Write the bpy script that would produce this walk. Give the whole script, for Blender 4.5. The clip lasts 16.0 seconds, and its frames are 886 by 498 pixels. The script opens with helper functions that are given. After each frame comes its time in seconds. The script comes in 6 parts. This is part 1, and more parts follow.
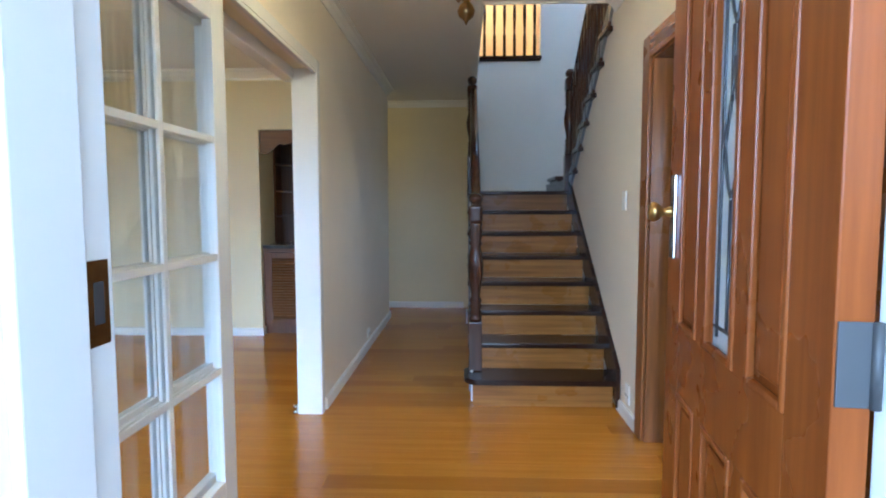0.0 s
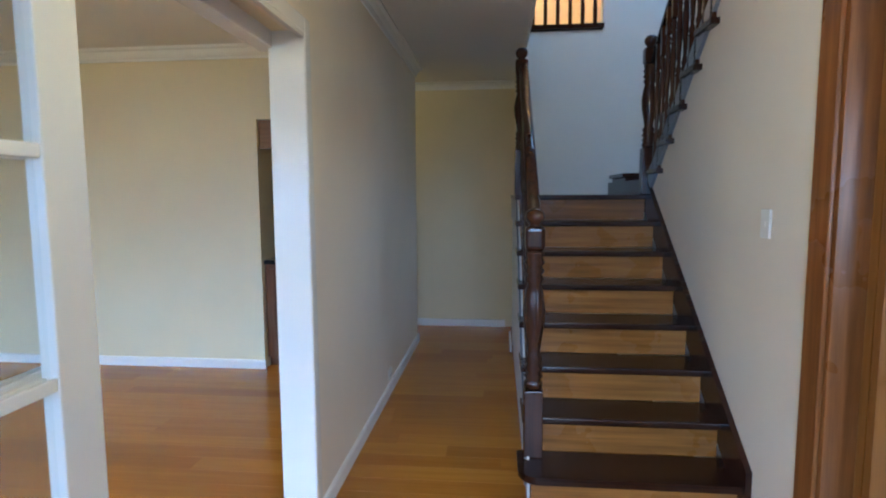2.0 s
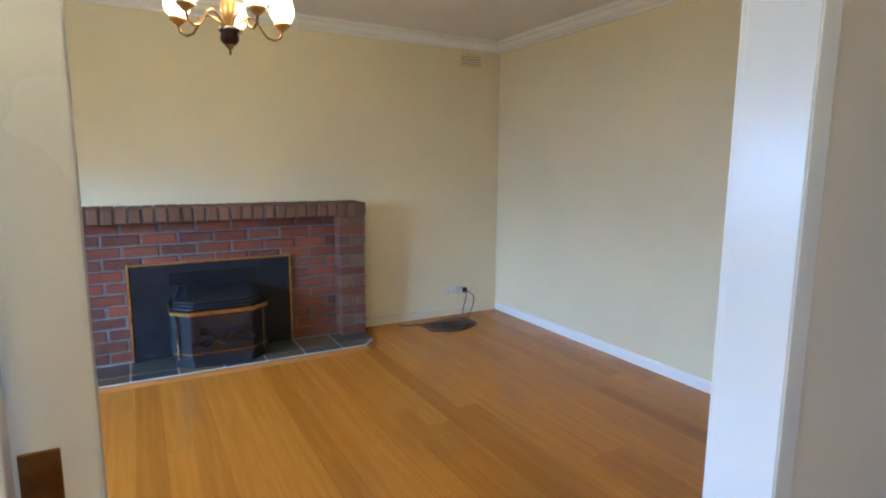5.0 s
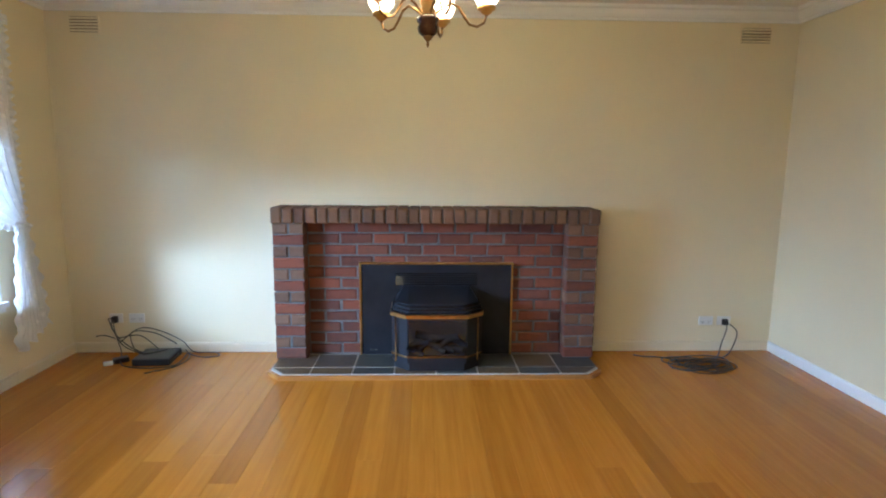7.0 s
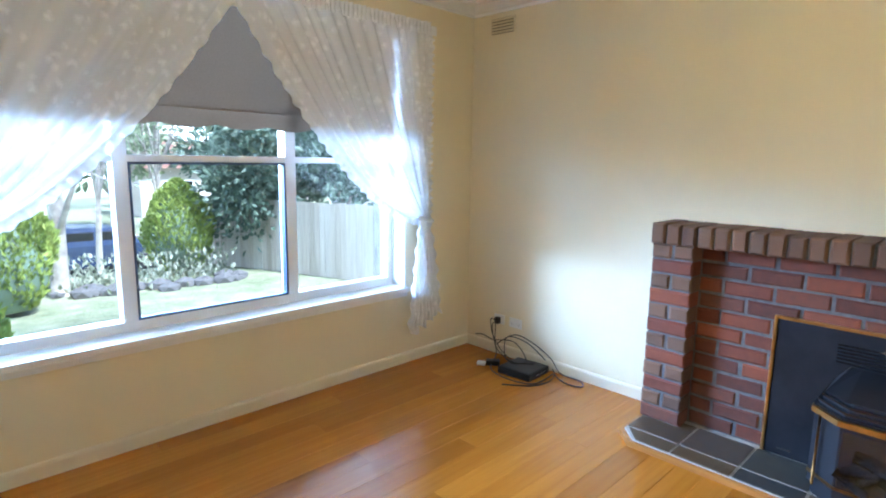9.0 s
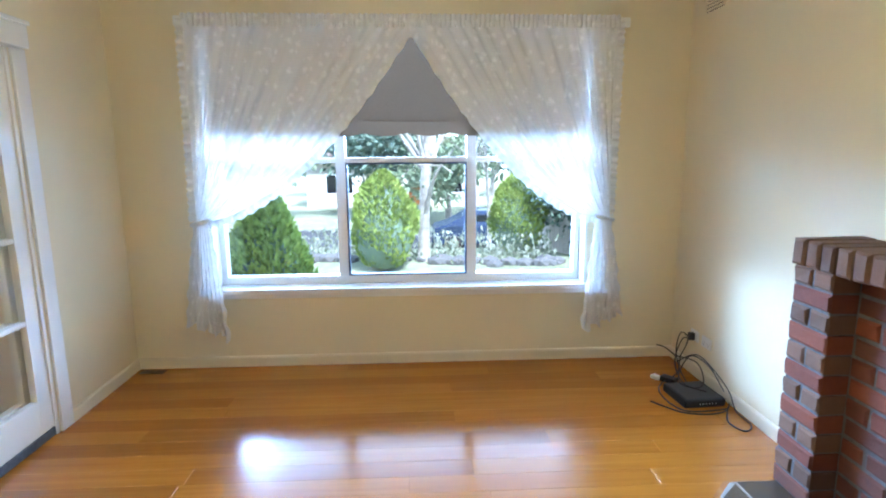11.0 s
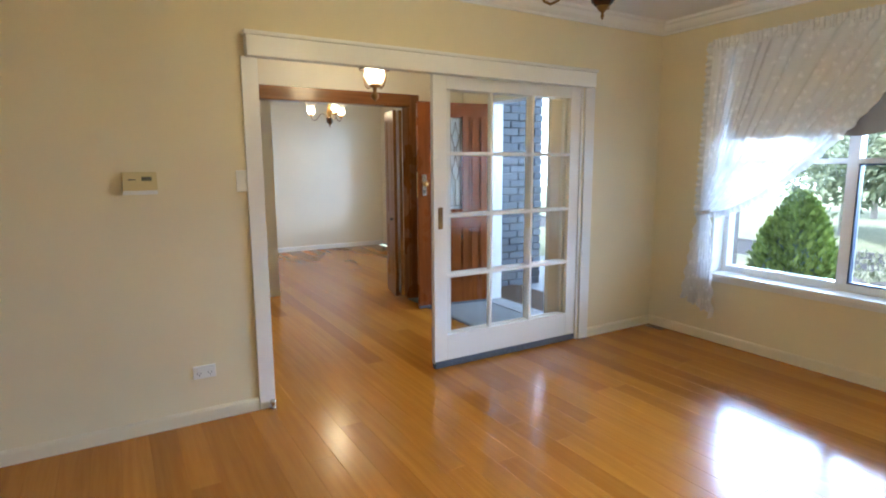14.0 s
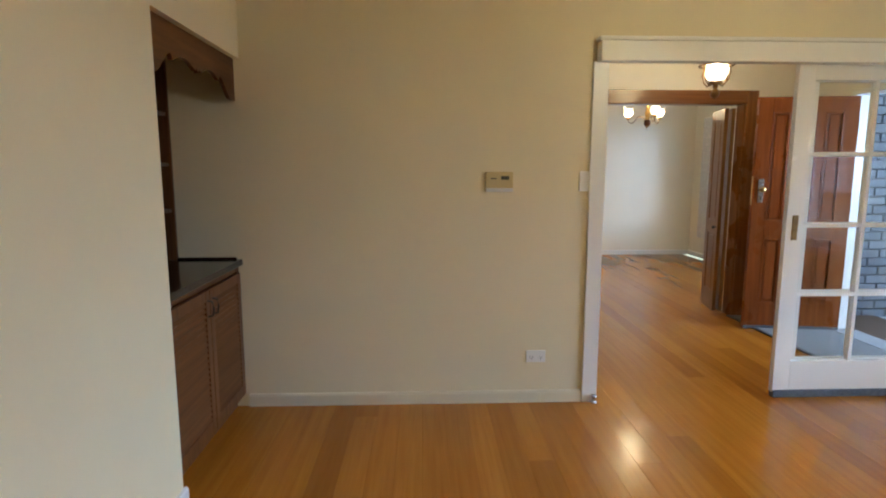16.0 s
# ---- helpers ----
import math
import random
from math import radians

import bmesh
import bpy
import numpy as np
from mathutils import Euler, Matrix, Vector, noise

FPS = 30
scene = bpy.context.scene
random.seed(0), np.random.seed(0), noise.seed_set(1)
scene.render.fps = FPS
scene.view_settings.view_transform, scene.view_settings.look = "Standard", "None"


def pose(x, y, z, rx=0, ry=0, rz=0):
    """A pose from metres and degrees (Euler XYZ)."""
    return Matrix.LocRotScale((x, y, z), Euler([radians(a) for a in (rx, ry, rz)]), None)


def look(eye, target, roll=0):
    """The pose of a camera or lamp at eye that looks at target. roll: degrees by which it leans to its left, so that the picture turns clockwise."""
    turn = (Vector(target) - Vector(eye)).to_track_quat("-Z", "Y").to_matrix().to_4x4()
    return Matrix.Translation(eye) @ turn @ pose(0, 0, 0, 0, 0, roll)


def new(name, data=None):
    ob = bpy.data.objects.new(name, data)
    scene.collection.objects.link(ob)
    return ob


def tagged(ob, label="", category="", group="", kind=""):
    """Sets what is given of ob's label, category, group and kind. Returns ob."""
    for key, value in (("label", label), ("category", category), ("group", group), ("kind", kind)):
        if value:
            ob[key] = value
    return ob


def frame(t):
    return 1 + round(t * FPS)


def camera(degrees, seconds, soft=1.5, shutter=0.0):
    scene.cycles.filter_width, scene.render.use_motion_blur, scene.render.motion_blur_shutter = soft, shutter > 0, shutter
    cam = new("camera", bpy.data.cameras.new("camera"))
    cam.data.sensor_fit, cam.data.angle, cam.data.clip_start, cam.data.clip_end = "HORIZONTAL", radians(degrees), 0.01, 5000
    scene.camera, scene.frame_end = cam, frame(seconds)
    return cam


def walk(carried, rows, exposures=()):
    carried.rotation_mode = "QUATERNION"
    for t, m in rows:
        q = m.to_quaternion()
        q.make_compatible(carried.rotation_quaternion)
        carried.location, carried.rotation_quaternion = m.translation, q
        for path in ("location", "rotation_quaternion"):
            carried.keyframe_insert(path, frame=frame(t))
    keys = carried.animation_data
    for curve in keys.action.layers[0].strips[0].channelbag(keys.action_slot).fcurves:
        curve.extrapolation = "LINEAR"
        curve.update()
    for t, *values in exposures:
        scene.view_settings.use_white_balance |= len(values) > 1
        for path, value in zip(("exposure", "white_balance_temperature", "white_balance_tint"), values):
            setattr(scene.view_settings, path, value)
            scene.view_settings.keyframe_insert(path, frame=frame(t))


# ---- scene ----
cam = camera(77.5, 16.0, soft=2.0)
PATH = [
    (0, (0.083, -0.106, 1.264), (0.002, 1.887, 1.118), -0.1),
    (0.5, (0.081, 0.144, 1.306), (-0.004, 2.137, 1.16), -0.1),
    (1, (0.021, 0.436, 1.323), (-0.062, 2.429, 1.177), -0.1),
    (1.5, (0.002, 0.696, 1.354), (-0.088, 2.688, 1.19), -0.0),
    (2, (-0.021, 0.967, 1.433), (-0.219, 2.948, 1.236), -0.3),
    (2.5, (-0.033, 1.14, 1.445), (-0.568, 3.054, 1.219), -0.4),
    (3, (-0.059, 1.383, 1.444), (-0.909, 3.174, 1.183), -0.3),
    (3.5, (-0.083, 1.584, 1.42), (-1.192, 3.222, 1.126), -0.1),
    (4, (-0.09, 1.76, 1.429), (-1.445, 3.2, 1.125), -0.1),
    (4.5, (-0.144, 1.935, 1.433), (-1.714, 3.138, 1.136), 0.1),
    (6.8, (-0.562, 2.483, 1.46), (-2.531, 2.65, 1.154), 0.5),
    (7, (-0.595, 2.493, 1.46), (-2.57, 2.562, 1.156), 0.5),
    (7.5, (-0.776, 2.543, 1.475), (-2.728, 2.243, 1.16), 0.5),
    (8, (-1.042, 2.508, 1.444), (-2.878, 1.774, 1.146), 0.6),
    (8.5, (-1.326, 2.605, 1.456), (-2.934, 1.456, 1.146), 0.7),
    (9, (-1.596, 2.735, 1.464), (-2.984, 1.33, 1.146), 0.9),
    (9.2, (-1.686, 2.824, 1.472), (-2.954, 1.31, 1.153), 0.9),
    (11.3, (-3.161, 3.711, 1.522), (-3.032, 1.747, 1.167), -0.5),
    (11.5, (-3.335, 3.763, 1.523), (-3.04, 1.816, 1.173), -0.5),
    (12, (-3.791, 3.871, 1.479), (-3.0, 2.061, 1.17), -0.5),
    (12.5, (-4.028, 3.854, 1.468), (-2.878, 2.246, 1.164), -0.5),
    (13, (-4.114, 3.856, 1.465), (-2.746, 2.43, 1.158), -0.4),
    (13.5, (-4.174, 3.871, 1.446), (-2.631, 2.634, 1.144), -0.4),
    (14, (-4.179, 3.926, 1.436), (-2.481, 2.913, 1.136), -0.3),
    (14.5, (-4.174, 4.003, 1.421), (-2.36, 3.213, 1.131), -0.3),
    (15, (-4.16, 4.103, 1.427), (-2.258, 3.559, 1.134), -0.2),
    (15.5, (-4.171, 4.163, 1.418), (-2.213, 3.872, 1.133), -0.2),
    (16, (-4.166, 4.242, 1.413), (-2.186, 4.172, 1.134), 0.0),
]
EXPOSURES = [(0.0, 1.33, 5150, 6), (2.0, 1.15, 4950, 7), (4.5, 1.12, 4950, 8), (7.0, 1.12, 5350, 9), (9.0, 1.38, 5100, 9), (11.5, 1.5, 5000, 8), (13.0, 1.36, 5200, 9), (14.0, 1.1, 5550, 10), (16.0, 0.97, 5750, 10)]
walk(cam, [(t, look(eye, target, roll)) for t, eye, target, roll in PATH], EXPOSURES)

# ---- light ----
world = bpy.data.worlds.new("sky")
scene.world = world
world.use_nodes = True
wn = world.node_tree
sky = wn.nodes.new("ShaderNodeTexSky")
sky.sky_type = "NISHITA"
sky.sun_disc = False
sky.sun_elevation = radians(55)
sky.sun_rotation = radians(-25)
sky.dust_density = 0.6
wn.nodes["Background"].inputs[1].default_value = 0.15
wn.links.new(sky.outputs[0], wn.nodes["Background"].inputs[0])


def lamp(name, kind, m, energy, colour, **kw):
    d = bpy.data.lights.new(name, kind)
    d.energy, d.color = energy, colour
    for k, v in kw.items():
        if k == "size":
            d.size = v
        elif k == "size_y":
            d.shape = "RECTANGLE"
            d.size_y = v
        elif k == "radius":
            d.shadow_soft_size = v
        elif k == "angle":
            d.angle = v
        elif k == "spread":
            d.spread = v
    ob = new(name, d)
    ob.matrix_world = m
    return ob


DAY = (0.52, 0.715, 1.0)
WARM = (1.0, 0.79, 0.38)
lamp("sun", "SUN", look((0, 0, 0), (0.25, -0.55, -0.85)), 5.0, (1.0, 0.96, 0.9), angle=radians(12))
# daylight of the openings
lamp("daylight_living", "AREA", look((-3.0, -3.4, 1.68), (-3.0, 5.2, 0.9)), 280, DAY, size=4.6, size_y=1.1)
lamp("daylight_living_east", "AREA", look((-0.5, -3.6, 2.25), (-4.7, 0.9, 0.5)), 70, DAY, size=1.8, size_y=0.8, spread=radians(85))
lamp("daylight_living_west", "AREA", look((-6.9, -1.6, 0.8), (-1.0, 2.2, 0.8)), 15, DAY, size=1.0, size_y=2.0)
lamp("daylight_entry", "AREA", look((0.1, -2.1, 2.3), (0.1, 2.8, 0.3)), 28, DAY, size=1.6, size_y=0.5)
lamp("daylight_dining", "AREA", look((2.9, -0.42, 1.4), (2.9, 3.0, 0.9)), 7, DAY, size=1.8, size_y=1.3)
lamp("daylight_stair", "AREA", look((1.9, 5.0, 4.2), (0.6, 5.4, 1.5)), 16, DAY, size=1.2, size_y=1.0)

# ---- materials ----


def material(name, colour=(0.5, 0.5, 0.5), rough=0.5, metal=0.0):
    m = bpy.data.materials.new(name)
    m.use_nodes = True
    b = m.node_tree.nodes["Principled BSDF"]
    b.inputs["Base Color"].default_value = (*colour, 1)
    b.inputs["Roughness"].default_value = rough
    b.inputs["Metallic"].default_value = metal
    return m


def node(m, kind, **values):
    n = m.node_tree.nodes.new(kind)
    for k, v in values.items():
        n.inputs[k.replace("_", " ")].default_value = v
    return n


def link(m, a, b):
    m.node_tree.links.new(a, b)


def coords(m, scale=(1, 1, 1), space="Object", turn=(0, 0, 0)):
    c = m.node_tree.nodes.new("ShaderNodeTexCoord")
    p = m.node_tree.nodes.new("ShaderNodeMapping")
    p.inputs["Scale"].default_value = scale
    p.inputs["Rotation"].default_value = turn
    link(m, c.outputs[space], p.inputs[0])
    return p.outputs[0]


def ramp(m, fac, stops):
    r = m.node_tree.nodes.new("ShaderNodeValToRGB")
    e = r.color_ramp.elements
    while len(e) < len(stops):
        e.new(0.5)
    for i, (p, c) in enumerate(stops):
        e[i].position, e[i].color = p, (*c, 1)
    link(m, fac, r.inputs[0])
    return r.outputs[0]


def noise_tex(m, vec, scale, detail=4, rough=0.55):
    n = node(m, "ShaderNodeTexNoise", Scale=scale, Detail=detail, Roughness=rough)
    link(m, vec, n.inputs["Vector"])
    return n.outputs[0]


def bump(m, height, strength=0.2, distance=0.01):
    n = node(m, "ShaderNodeBump", Strength=strength, Distance=distance)
    link(m, height, n.inputs["Height"])
    link(m, n.outputs[0], m.node_tree.nodes["Principled BSDF"].inputs["Normal"])


def bsdf(m):
    return m.node_tree.nodes["Principled BSDF"]


def painted(name, colour, rough=0.5, vary=0.05, bumpy=0.12, fine=60):
    """Rolled or brushed paint: slow tone shifts, a fine orange-peel relief."""
    m = material(name, colour, rough)
    v = coords(m)
    a = [max(0, c * (1 - vary)) for c in colour]
    b = [min(1, c * (1 + vary)) for c in colour]
    link(m, ramp(m, noise_tex(m, v, 1.3, 5), [(0.3, a), (0.7, b)]), bsdf(m).inputs["Base Color"])
    bump(m, noise_tex(m, v, fine, 3), bumpy, 0.004)
    r = ramp(m, noise_tex(m, v, 3.0, 3), [(0.2, (rough * 0.9,) * 3), (0.8, (min(1, rough * 1.12),) * 3)])
    link(m, r, bsdf(m).inputs["Roughness"])
    return m


def timber(name, dark, light, rough=0.3, axis="x", grain=26, coat=0.0, per_piece=0.0, knots=0.0):
    """Varnished wood with grain along one axis."""
    m = material(name, light, rough)
    long, cross = 0.9, grain
    s = {"x": (long, cross, cross), "y": (cross, long, cross), "z": (cross, cross, long)}[axis]
    v = coords(m, s)
    if per_piece:
        info = m.node_tree.nodes.new("ShaderNodeObjectInfo")
        add = m.node_tree.nodes.new("ShaderNodeVectorMath")
        add.operation = "ADD"
        mul = m.node_tree.nodes.new("ShaderNodeMath")
        mul.operation = "MULTIPLY"
        mul.inputs[1].default_value = 60
        link(m, info.outputs["Random"], mul.inputs[0])
        link(m, v, add.inputs[0])
        link(m, mul.outputs[0], add.inputs[1])
        v = add.outputs[0]
    g = noise_tex(m, v, 1.6, 7, 0.62)
    mid = [(a + b) / 2 for a, b in zip(dark, light)]
    col = ramp(m, g, [(0.28, dark), (0.5, mid), (0.72, light)])
    if per_piece:
        tone = ramp(m, info.outputs["Random"], [(0.0, (1 - per_piece, (1 - per_piece) * 0.93, (1 - per_piece) * 0.85)), (0.5, (1, 0.97, 0.94)), (1.0, (1, 1, 1))])
        mix = m.node_tree.nodes.new("ShaderNodeMix")
        mix.data_type, mix.blend_type = "RGBA", "MULTIPLY"
        mix.inputs[0].default_value = 1
        link(m, col, mix.inputs[6])
        link(m, tone, mix.inputs[7])
        col = mix.outputs[2]
    link(m, col, bsdf(m).inputs["Base Color"])
    bump(m, g, 0.05, 0.003)
    bsdf(m).inputs["Coat Weight"].default_value = coat
    bsdf(m).inputs["Coat Roughness"].default_value = 0.18
    w = ramp(m, noise_tex(m, coords(m), 2.5, 4), [(0.25, (rough * 0.9,) * 3), (0.8, (rough * 1.12,) * 3)])
    link(m, w, bsdf(m).inputs["Roughness"])
    return m


def mottled(name, stops, scale=8, rough=0.7, relief=0.4, space="Object", detail=6, distance=0.01, metal=0.0):
    m = material(name, stops[0][1], rough, metal)
    v = coords(m, space=space)
    n = noise_tex(m, v, scale, detail, 0.6)
    link(m, ramp(m, n, stops), bsdf(m).inputs["Base Color"])
    bump(m, noise_tex(m, v, scale * 5, 4), relief, distance)
    return m


WALL = painted("cream_wall_paint", (0.772, 0.688, 0.475), 0.55, 0.035, 0.10, 90)
WALL_HALL = painted("pale_cream_hall_paint", (0.77, 0.70, 0.59), 0.5, 0.04, 0.10, 90)
WALL_STAIR = painted("off_white_stair_paint", (0.72, 0.71, 0.64), 0.5, 0.04, 0.10, 90)
WALL_DINING = painted("pale_dining_paint", (0.84, 0.79, 0.66), 0.5, 0.03, 0.1, 90)
# Warm lamp light of the upper room is put into this peach colour.
WALL_UP = painted("peach_upstairs_glow_paint", (0.80, 0.58, 0.36), 0.6, 0.03, 0.1, 90)
CEIL = painted("ceiling_white", (0.78, 0.76, 0.72), 0.7, 0.02, 0.06, 70)
TRIM = painted("white_gloss_trim", (0.85, 0.85, 0.83), 0.25, 0.02, 0.05, 40)
SKIRT = painted("cream_gloss_skirting", (0.74, 0.665, 0.49), 0.3, 0.03, 0.05, 40)
FLOOR = timber("honey_floorboards", (0.395, 0.153, 0.015), (0.505, 0.213, 0.024), 0.19, "x", 22, 0.08, 0.24)
bsdf(FLOOR).inputs["Coat Roughness"].default_value = 0.10
bsdf(FLOOR).inputs["Specular IOR Level"].default_value = 0.28
GAP = material("floor_gap", (0.05, 0.025, 0.01), 0.8)
STAIR_DARK = timber("dark_stained_stair_wood", (0.012, 0.005, 0.003), (0.040, 0.014, 0.008), 0.24, "x", 24, 0.05)
bsdf(STAIR_DARK).inputs["Specular IOR Level"].default_value = 0.3
STAIR_DARK_Z = timber("dark_turned_wood", (0.017, 0.006, 0.003), (0.065, 0.022, 0.010), 0.22, "z", 24, 0.15)
bsdf(STAIR_DARK_Z).inputs["Specular IOR Level"].default_value = 0.35
STAIR_RISER = timber("brown_stair_riser_wood", (0.17, 0.068, 0.013), (0.40, 0.178, 0.040), 0.28, "x", 20, 0.05, 0.25)
bsdf(STAIR_RISER).inputs["Specular IOR Level"].default_value = 0.3
STRING = painted("blue_grey_string_paint", (0.16, 0.18, 0.21), 0.3, 0.15)
DOOR_RED = timber("red_brown_door_varnish", (0.15, 0.036, 0.007), (0.27, 0.075, 0.014), 0.28, "z", 16, 0.0)
bsdf(DOOR_RED).inputs["Specular IOR Level"].default_value = 0.18
FRAME_BROWN = timber("brown_door_frame_varnish", (0.13, 0.044, 0.011), (0.30, 0.118, 0.032), 0.28, "z", 20, 0.08)
bsdf(FRAME_BROWN).inputs["Specular IOR Level"].default_value = 0.3
FRAME_BROWN_Y = timber("brown_door_head_varnish", (0.13, 0.044, 0.011), (0.30, 0.118, 0.032), 0.25, "y", 20, 0.3)
BIFOLD = timber("light_brown_bifold_wood", (0.18, 0.074, 0.015), (0.32, 0.146, 0.037), 0.3, "z", 18, 0.0)
bsdf(BIFOLD).inputs["Specular IOR Level"].default_value = 0.3
# Cabinet browns darkened: the unlit recess's shade is put into the wood colour.
CABINET = timber("shaded_brown_cabinet_wood", (0.075, 0.026, 0.008), (0.18, 0.070, 0.022), 0.35, "z", 20, 0.0)
bsdf(CABINET).inputs["Specular IOR Level"].default_value = 0.25
CABINET_X = timber("shaded_brown_cabinet_wood_across", (0.075, 0.026, 0.008), (0.18, 0.070, 0.022), 0.35, "x", 20, 0.0)
bsdf(CABINET_X).inputs["Specular IOR Level"].default_value = 0.25
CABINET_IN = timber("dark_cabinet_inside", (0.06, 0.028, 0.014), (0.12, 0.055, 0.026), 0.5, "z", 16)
COUNTER = mottled("black_counter_top", [(0.3, (0.012, 0.012, 0.013)), (0.7, (0.03, 0.03, 0.032))], 30, 0.12, 0.02)
BRASS = mottled("aged_brass", [(0.3, (0.42, 0.25, 0.08)), (0.7, (0.66, 0.44, 0.16))], 14, 0.28, 0.06, metal=1.0)
BRASS_DARK = mottled("dark_antique_brass", [(0.3, (0.13, 0.07, 0.025)), (0.7, (0.32, 0.19, 0.07))], 14, 0.3, 0.06, metal=1.0)
CHROME = material("satin_chrome", (0.62, 0.60, 0.56), 0.22, 1.0)
BLACK = mottled("black_enamel", [(0.3, (0.010, 0.011, 0.014)), (0.7, (0.020, 0.022, 0.028))], 6, 0.40, 0.04)
bsdf(BLACK).inputs["Specular IOR Level"].default_value = 0.25
BLACK_GLOSS = material("black_gloss_glass", (0.01, 0.011, 0.014), 0.06)
PLASTIC = painted("white_plastic", (0.80, 0.80, 0.77), 0.35, 0.02, 0.0)
PLASTIC_CREAM = painted("cream_plastic", (0.66, 0.55, 0.27), 0.4, 0.03, 0.0)
GREY_DARK = material("dark_grey_detail", (0.05, 0.05, 0.052), 0.5)
RUBBER = mottled("black_cable_rubber", [(0.3, (0.012, 0.012, 0.013)), (0.7, (0.028, 0.028, 0.03))], 40, 0.45, 0.05)
STRIP = mottled("blue_grey_draught_strip", [(0.3, (0.07, 0.085, 0.11)), (0.7, (0.13, 0.15, 0.18))], 40, 0.6, 0.2)
MORTAR = mottled("grey_mortar", [(0.3, (0.10, 0.10, 0.105)), (0.7, (0.17, 0.167, 0.165))], 30, 0.9, 0.6)


def brick_material(name, stops, rough=0.8):
    m = material(name, stops[0][1], rough)
    info = m.node_tree.nodes.new("ShaderNodeObjectInfo")
    v = coords(m)
    n = noise_tex(m, v, 18, 6, 0.65)
    mixv = m.node_tree.nodes.new("ShaderNodeMix")
    mixv.inputs[0].default_value = 0.62
    link(m, n, mixv.inputs[2])
    link(m, info.outputs["Random"], mixv.inputs[3])
    link(m, ramp(m, mixv.outputs[0], stops), bsdf(m).inputs["Base Color"])
    bump(m, noise_tex(m, v, 90, 6, 0.7), 0.55, 0.006)
    return m


BRICK = brick_material("red_brown_brick", [(0.1, (0.075, 0.032, 0.023)), (0.35, (0.15, 0.043, 0.024)), (0.6, (0.22, 0.062, 0.029)), (0.85, (0.115, 0.050, 0.035))])
BRICK_BROWN = brick_material("brown_mantel_brick", [(0.1, (0.10, 0.055, 0.036)), (0.45, (0.155, 0.085, 0.05)), (0.85, (0.19, 0.10, 0.058))])
SLATE = brick_material("slate_hearth_tile", [(0.1, (0.020, 0.028, 0.038)), (0.4, (0.060, 0.060, 0.050)), (0.62, (0.105, 0.068, 0.034)), (0.9, (0.038, 0.053, 0.070))], 0.45)
GROUT = mottled("pale_hearth_grout", [(0.3, (0.36, 0.35, 0.33)), (0.7, (0.5, 0.48, 0.45))], 40, 0.9, 0.3)


def glass_material(name, tint=(1, 1, 1), rough=0.0):
    m = material(name, tint, rough)
    b = bsdf(m)
    b.inputs["Transmission Weight"].default_value = 1.0
    b.inputs["IOR"].default_value = 1.45
    return m


def pane_material(name):
    """Thin flat glass: clear, with a Fresnel sheen."""
    m = bpy.data.materials.new(name)
    m.use_nodes = True
    t = m.node_tree
    t.nodes.remove(t.nodes["Principled BSDF"])
    tr, gl, mix, lw, pw = (t.nodes.new(k) for k in ("ShaderNodeBsdfTransparent", "ShaderNodeBsdfGlossy", "ShaderNodeMixShader", "ShaderNodeLayerWeight", "ShaderNodeMath"))
    tr.inputs[0].default_value = (0.98, 0.99, 0.99, 1)
    gl.inputs["Roughness"].default_value = 0.0
    lw.inputs[0].default_value = 0.5
    pw.operation = "POWER"
    pw.inputs[1].default_value = 3.2
    sc = t.nodes.new("ShaderNodeMath")
    sc.operation = "MULTIPLY_ADD"
    sc.inputs[1].default_value = 0.45
    sc.inputs[2].default_value = 0.02
    t.links.new(lw.outputs["Facing"], pw.inputs[0])
    t.links.new(pw.outputs[0], sc.inputs[0])
    t.links.new(sc.outputs[0], mix.inputs[0])
    t.links.new(tr.outputs[0], mix.inputs[1])
    t.links.new(gl.outputs[0], mix.inputs[2])
    t.links.new(mix.outputs[0], t.nodes["Material Output"].inputs[0])
    return m


PANE = pane_material("clear_window_glass")

# ---- building blocks ----


def part(name, bm, mat, parent=None, label="", m=None):
    me = bpy.data.meshes.new(name)
    bm.to_mesh(me)
    bm.free()
    mats = mat if isinstance(mat, (list, tuple)) else [mat]
    for x in mats:
        me.materials.append(x)
    ob = new(name, me)
    if parent is not None:
        ob.parent = parent
    if m is not None:
        ob.matrix_basis = m
    if label:
        tagged(ob, label)
    return ob


def thing(name, label, category, m=None, group="", kind=""):
    ob = new(name)
    ob.empty_display_size = 0.1
    if m is not None:
        ob.matrix_basis = m
    return tagged(ob, label, category, group, kind)


def add_box(bm, x0, x1, y0, y1, z0, z1, bevel=0.0, seg=2):
    r = bmesh.ops.create_cube(bm, size=1.0, matrix=Matrix.Translation(((x0 + x1) / 2, (y0 + y1) / 2, (z0 + z1) / 2)) @ Matrix.Diagonal((abs(x1 - x0), abs(y1 - y0), abs(z1 - z0), 1)))
    if bevel:
        es = list({e for v in r["verts"] for e in v.link_edges})
        bmesh.ops.bevel(bm, geom=es, offset=bevel, segments=seg, affect="EDGES", profile=0.6)
    return r["verts"]


def box(x0, x1, y0, y1, z0, z1, bevel=0.0, seg=2):
    bm = bmesh.new()
    add_box(bm, x0, x1, y0, y1, z0, z1, bevel, seg)
    return bm


def boxes(rows, bevel=0.0):
    bm = bmesh.new()
    for r in rows:
        add_box(bm, *r, bevel=bevel)
    return bm


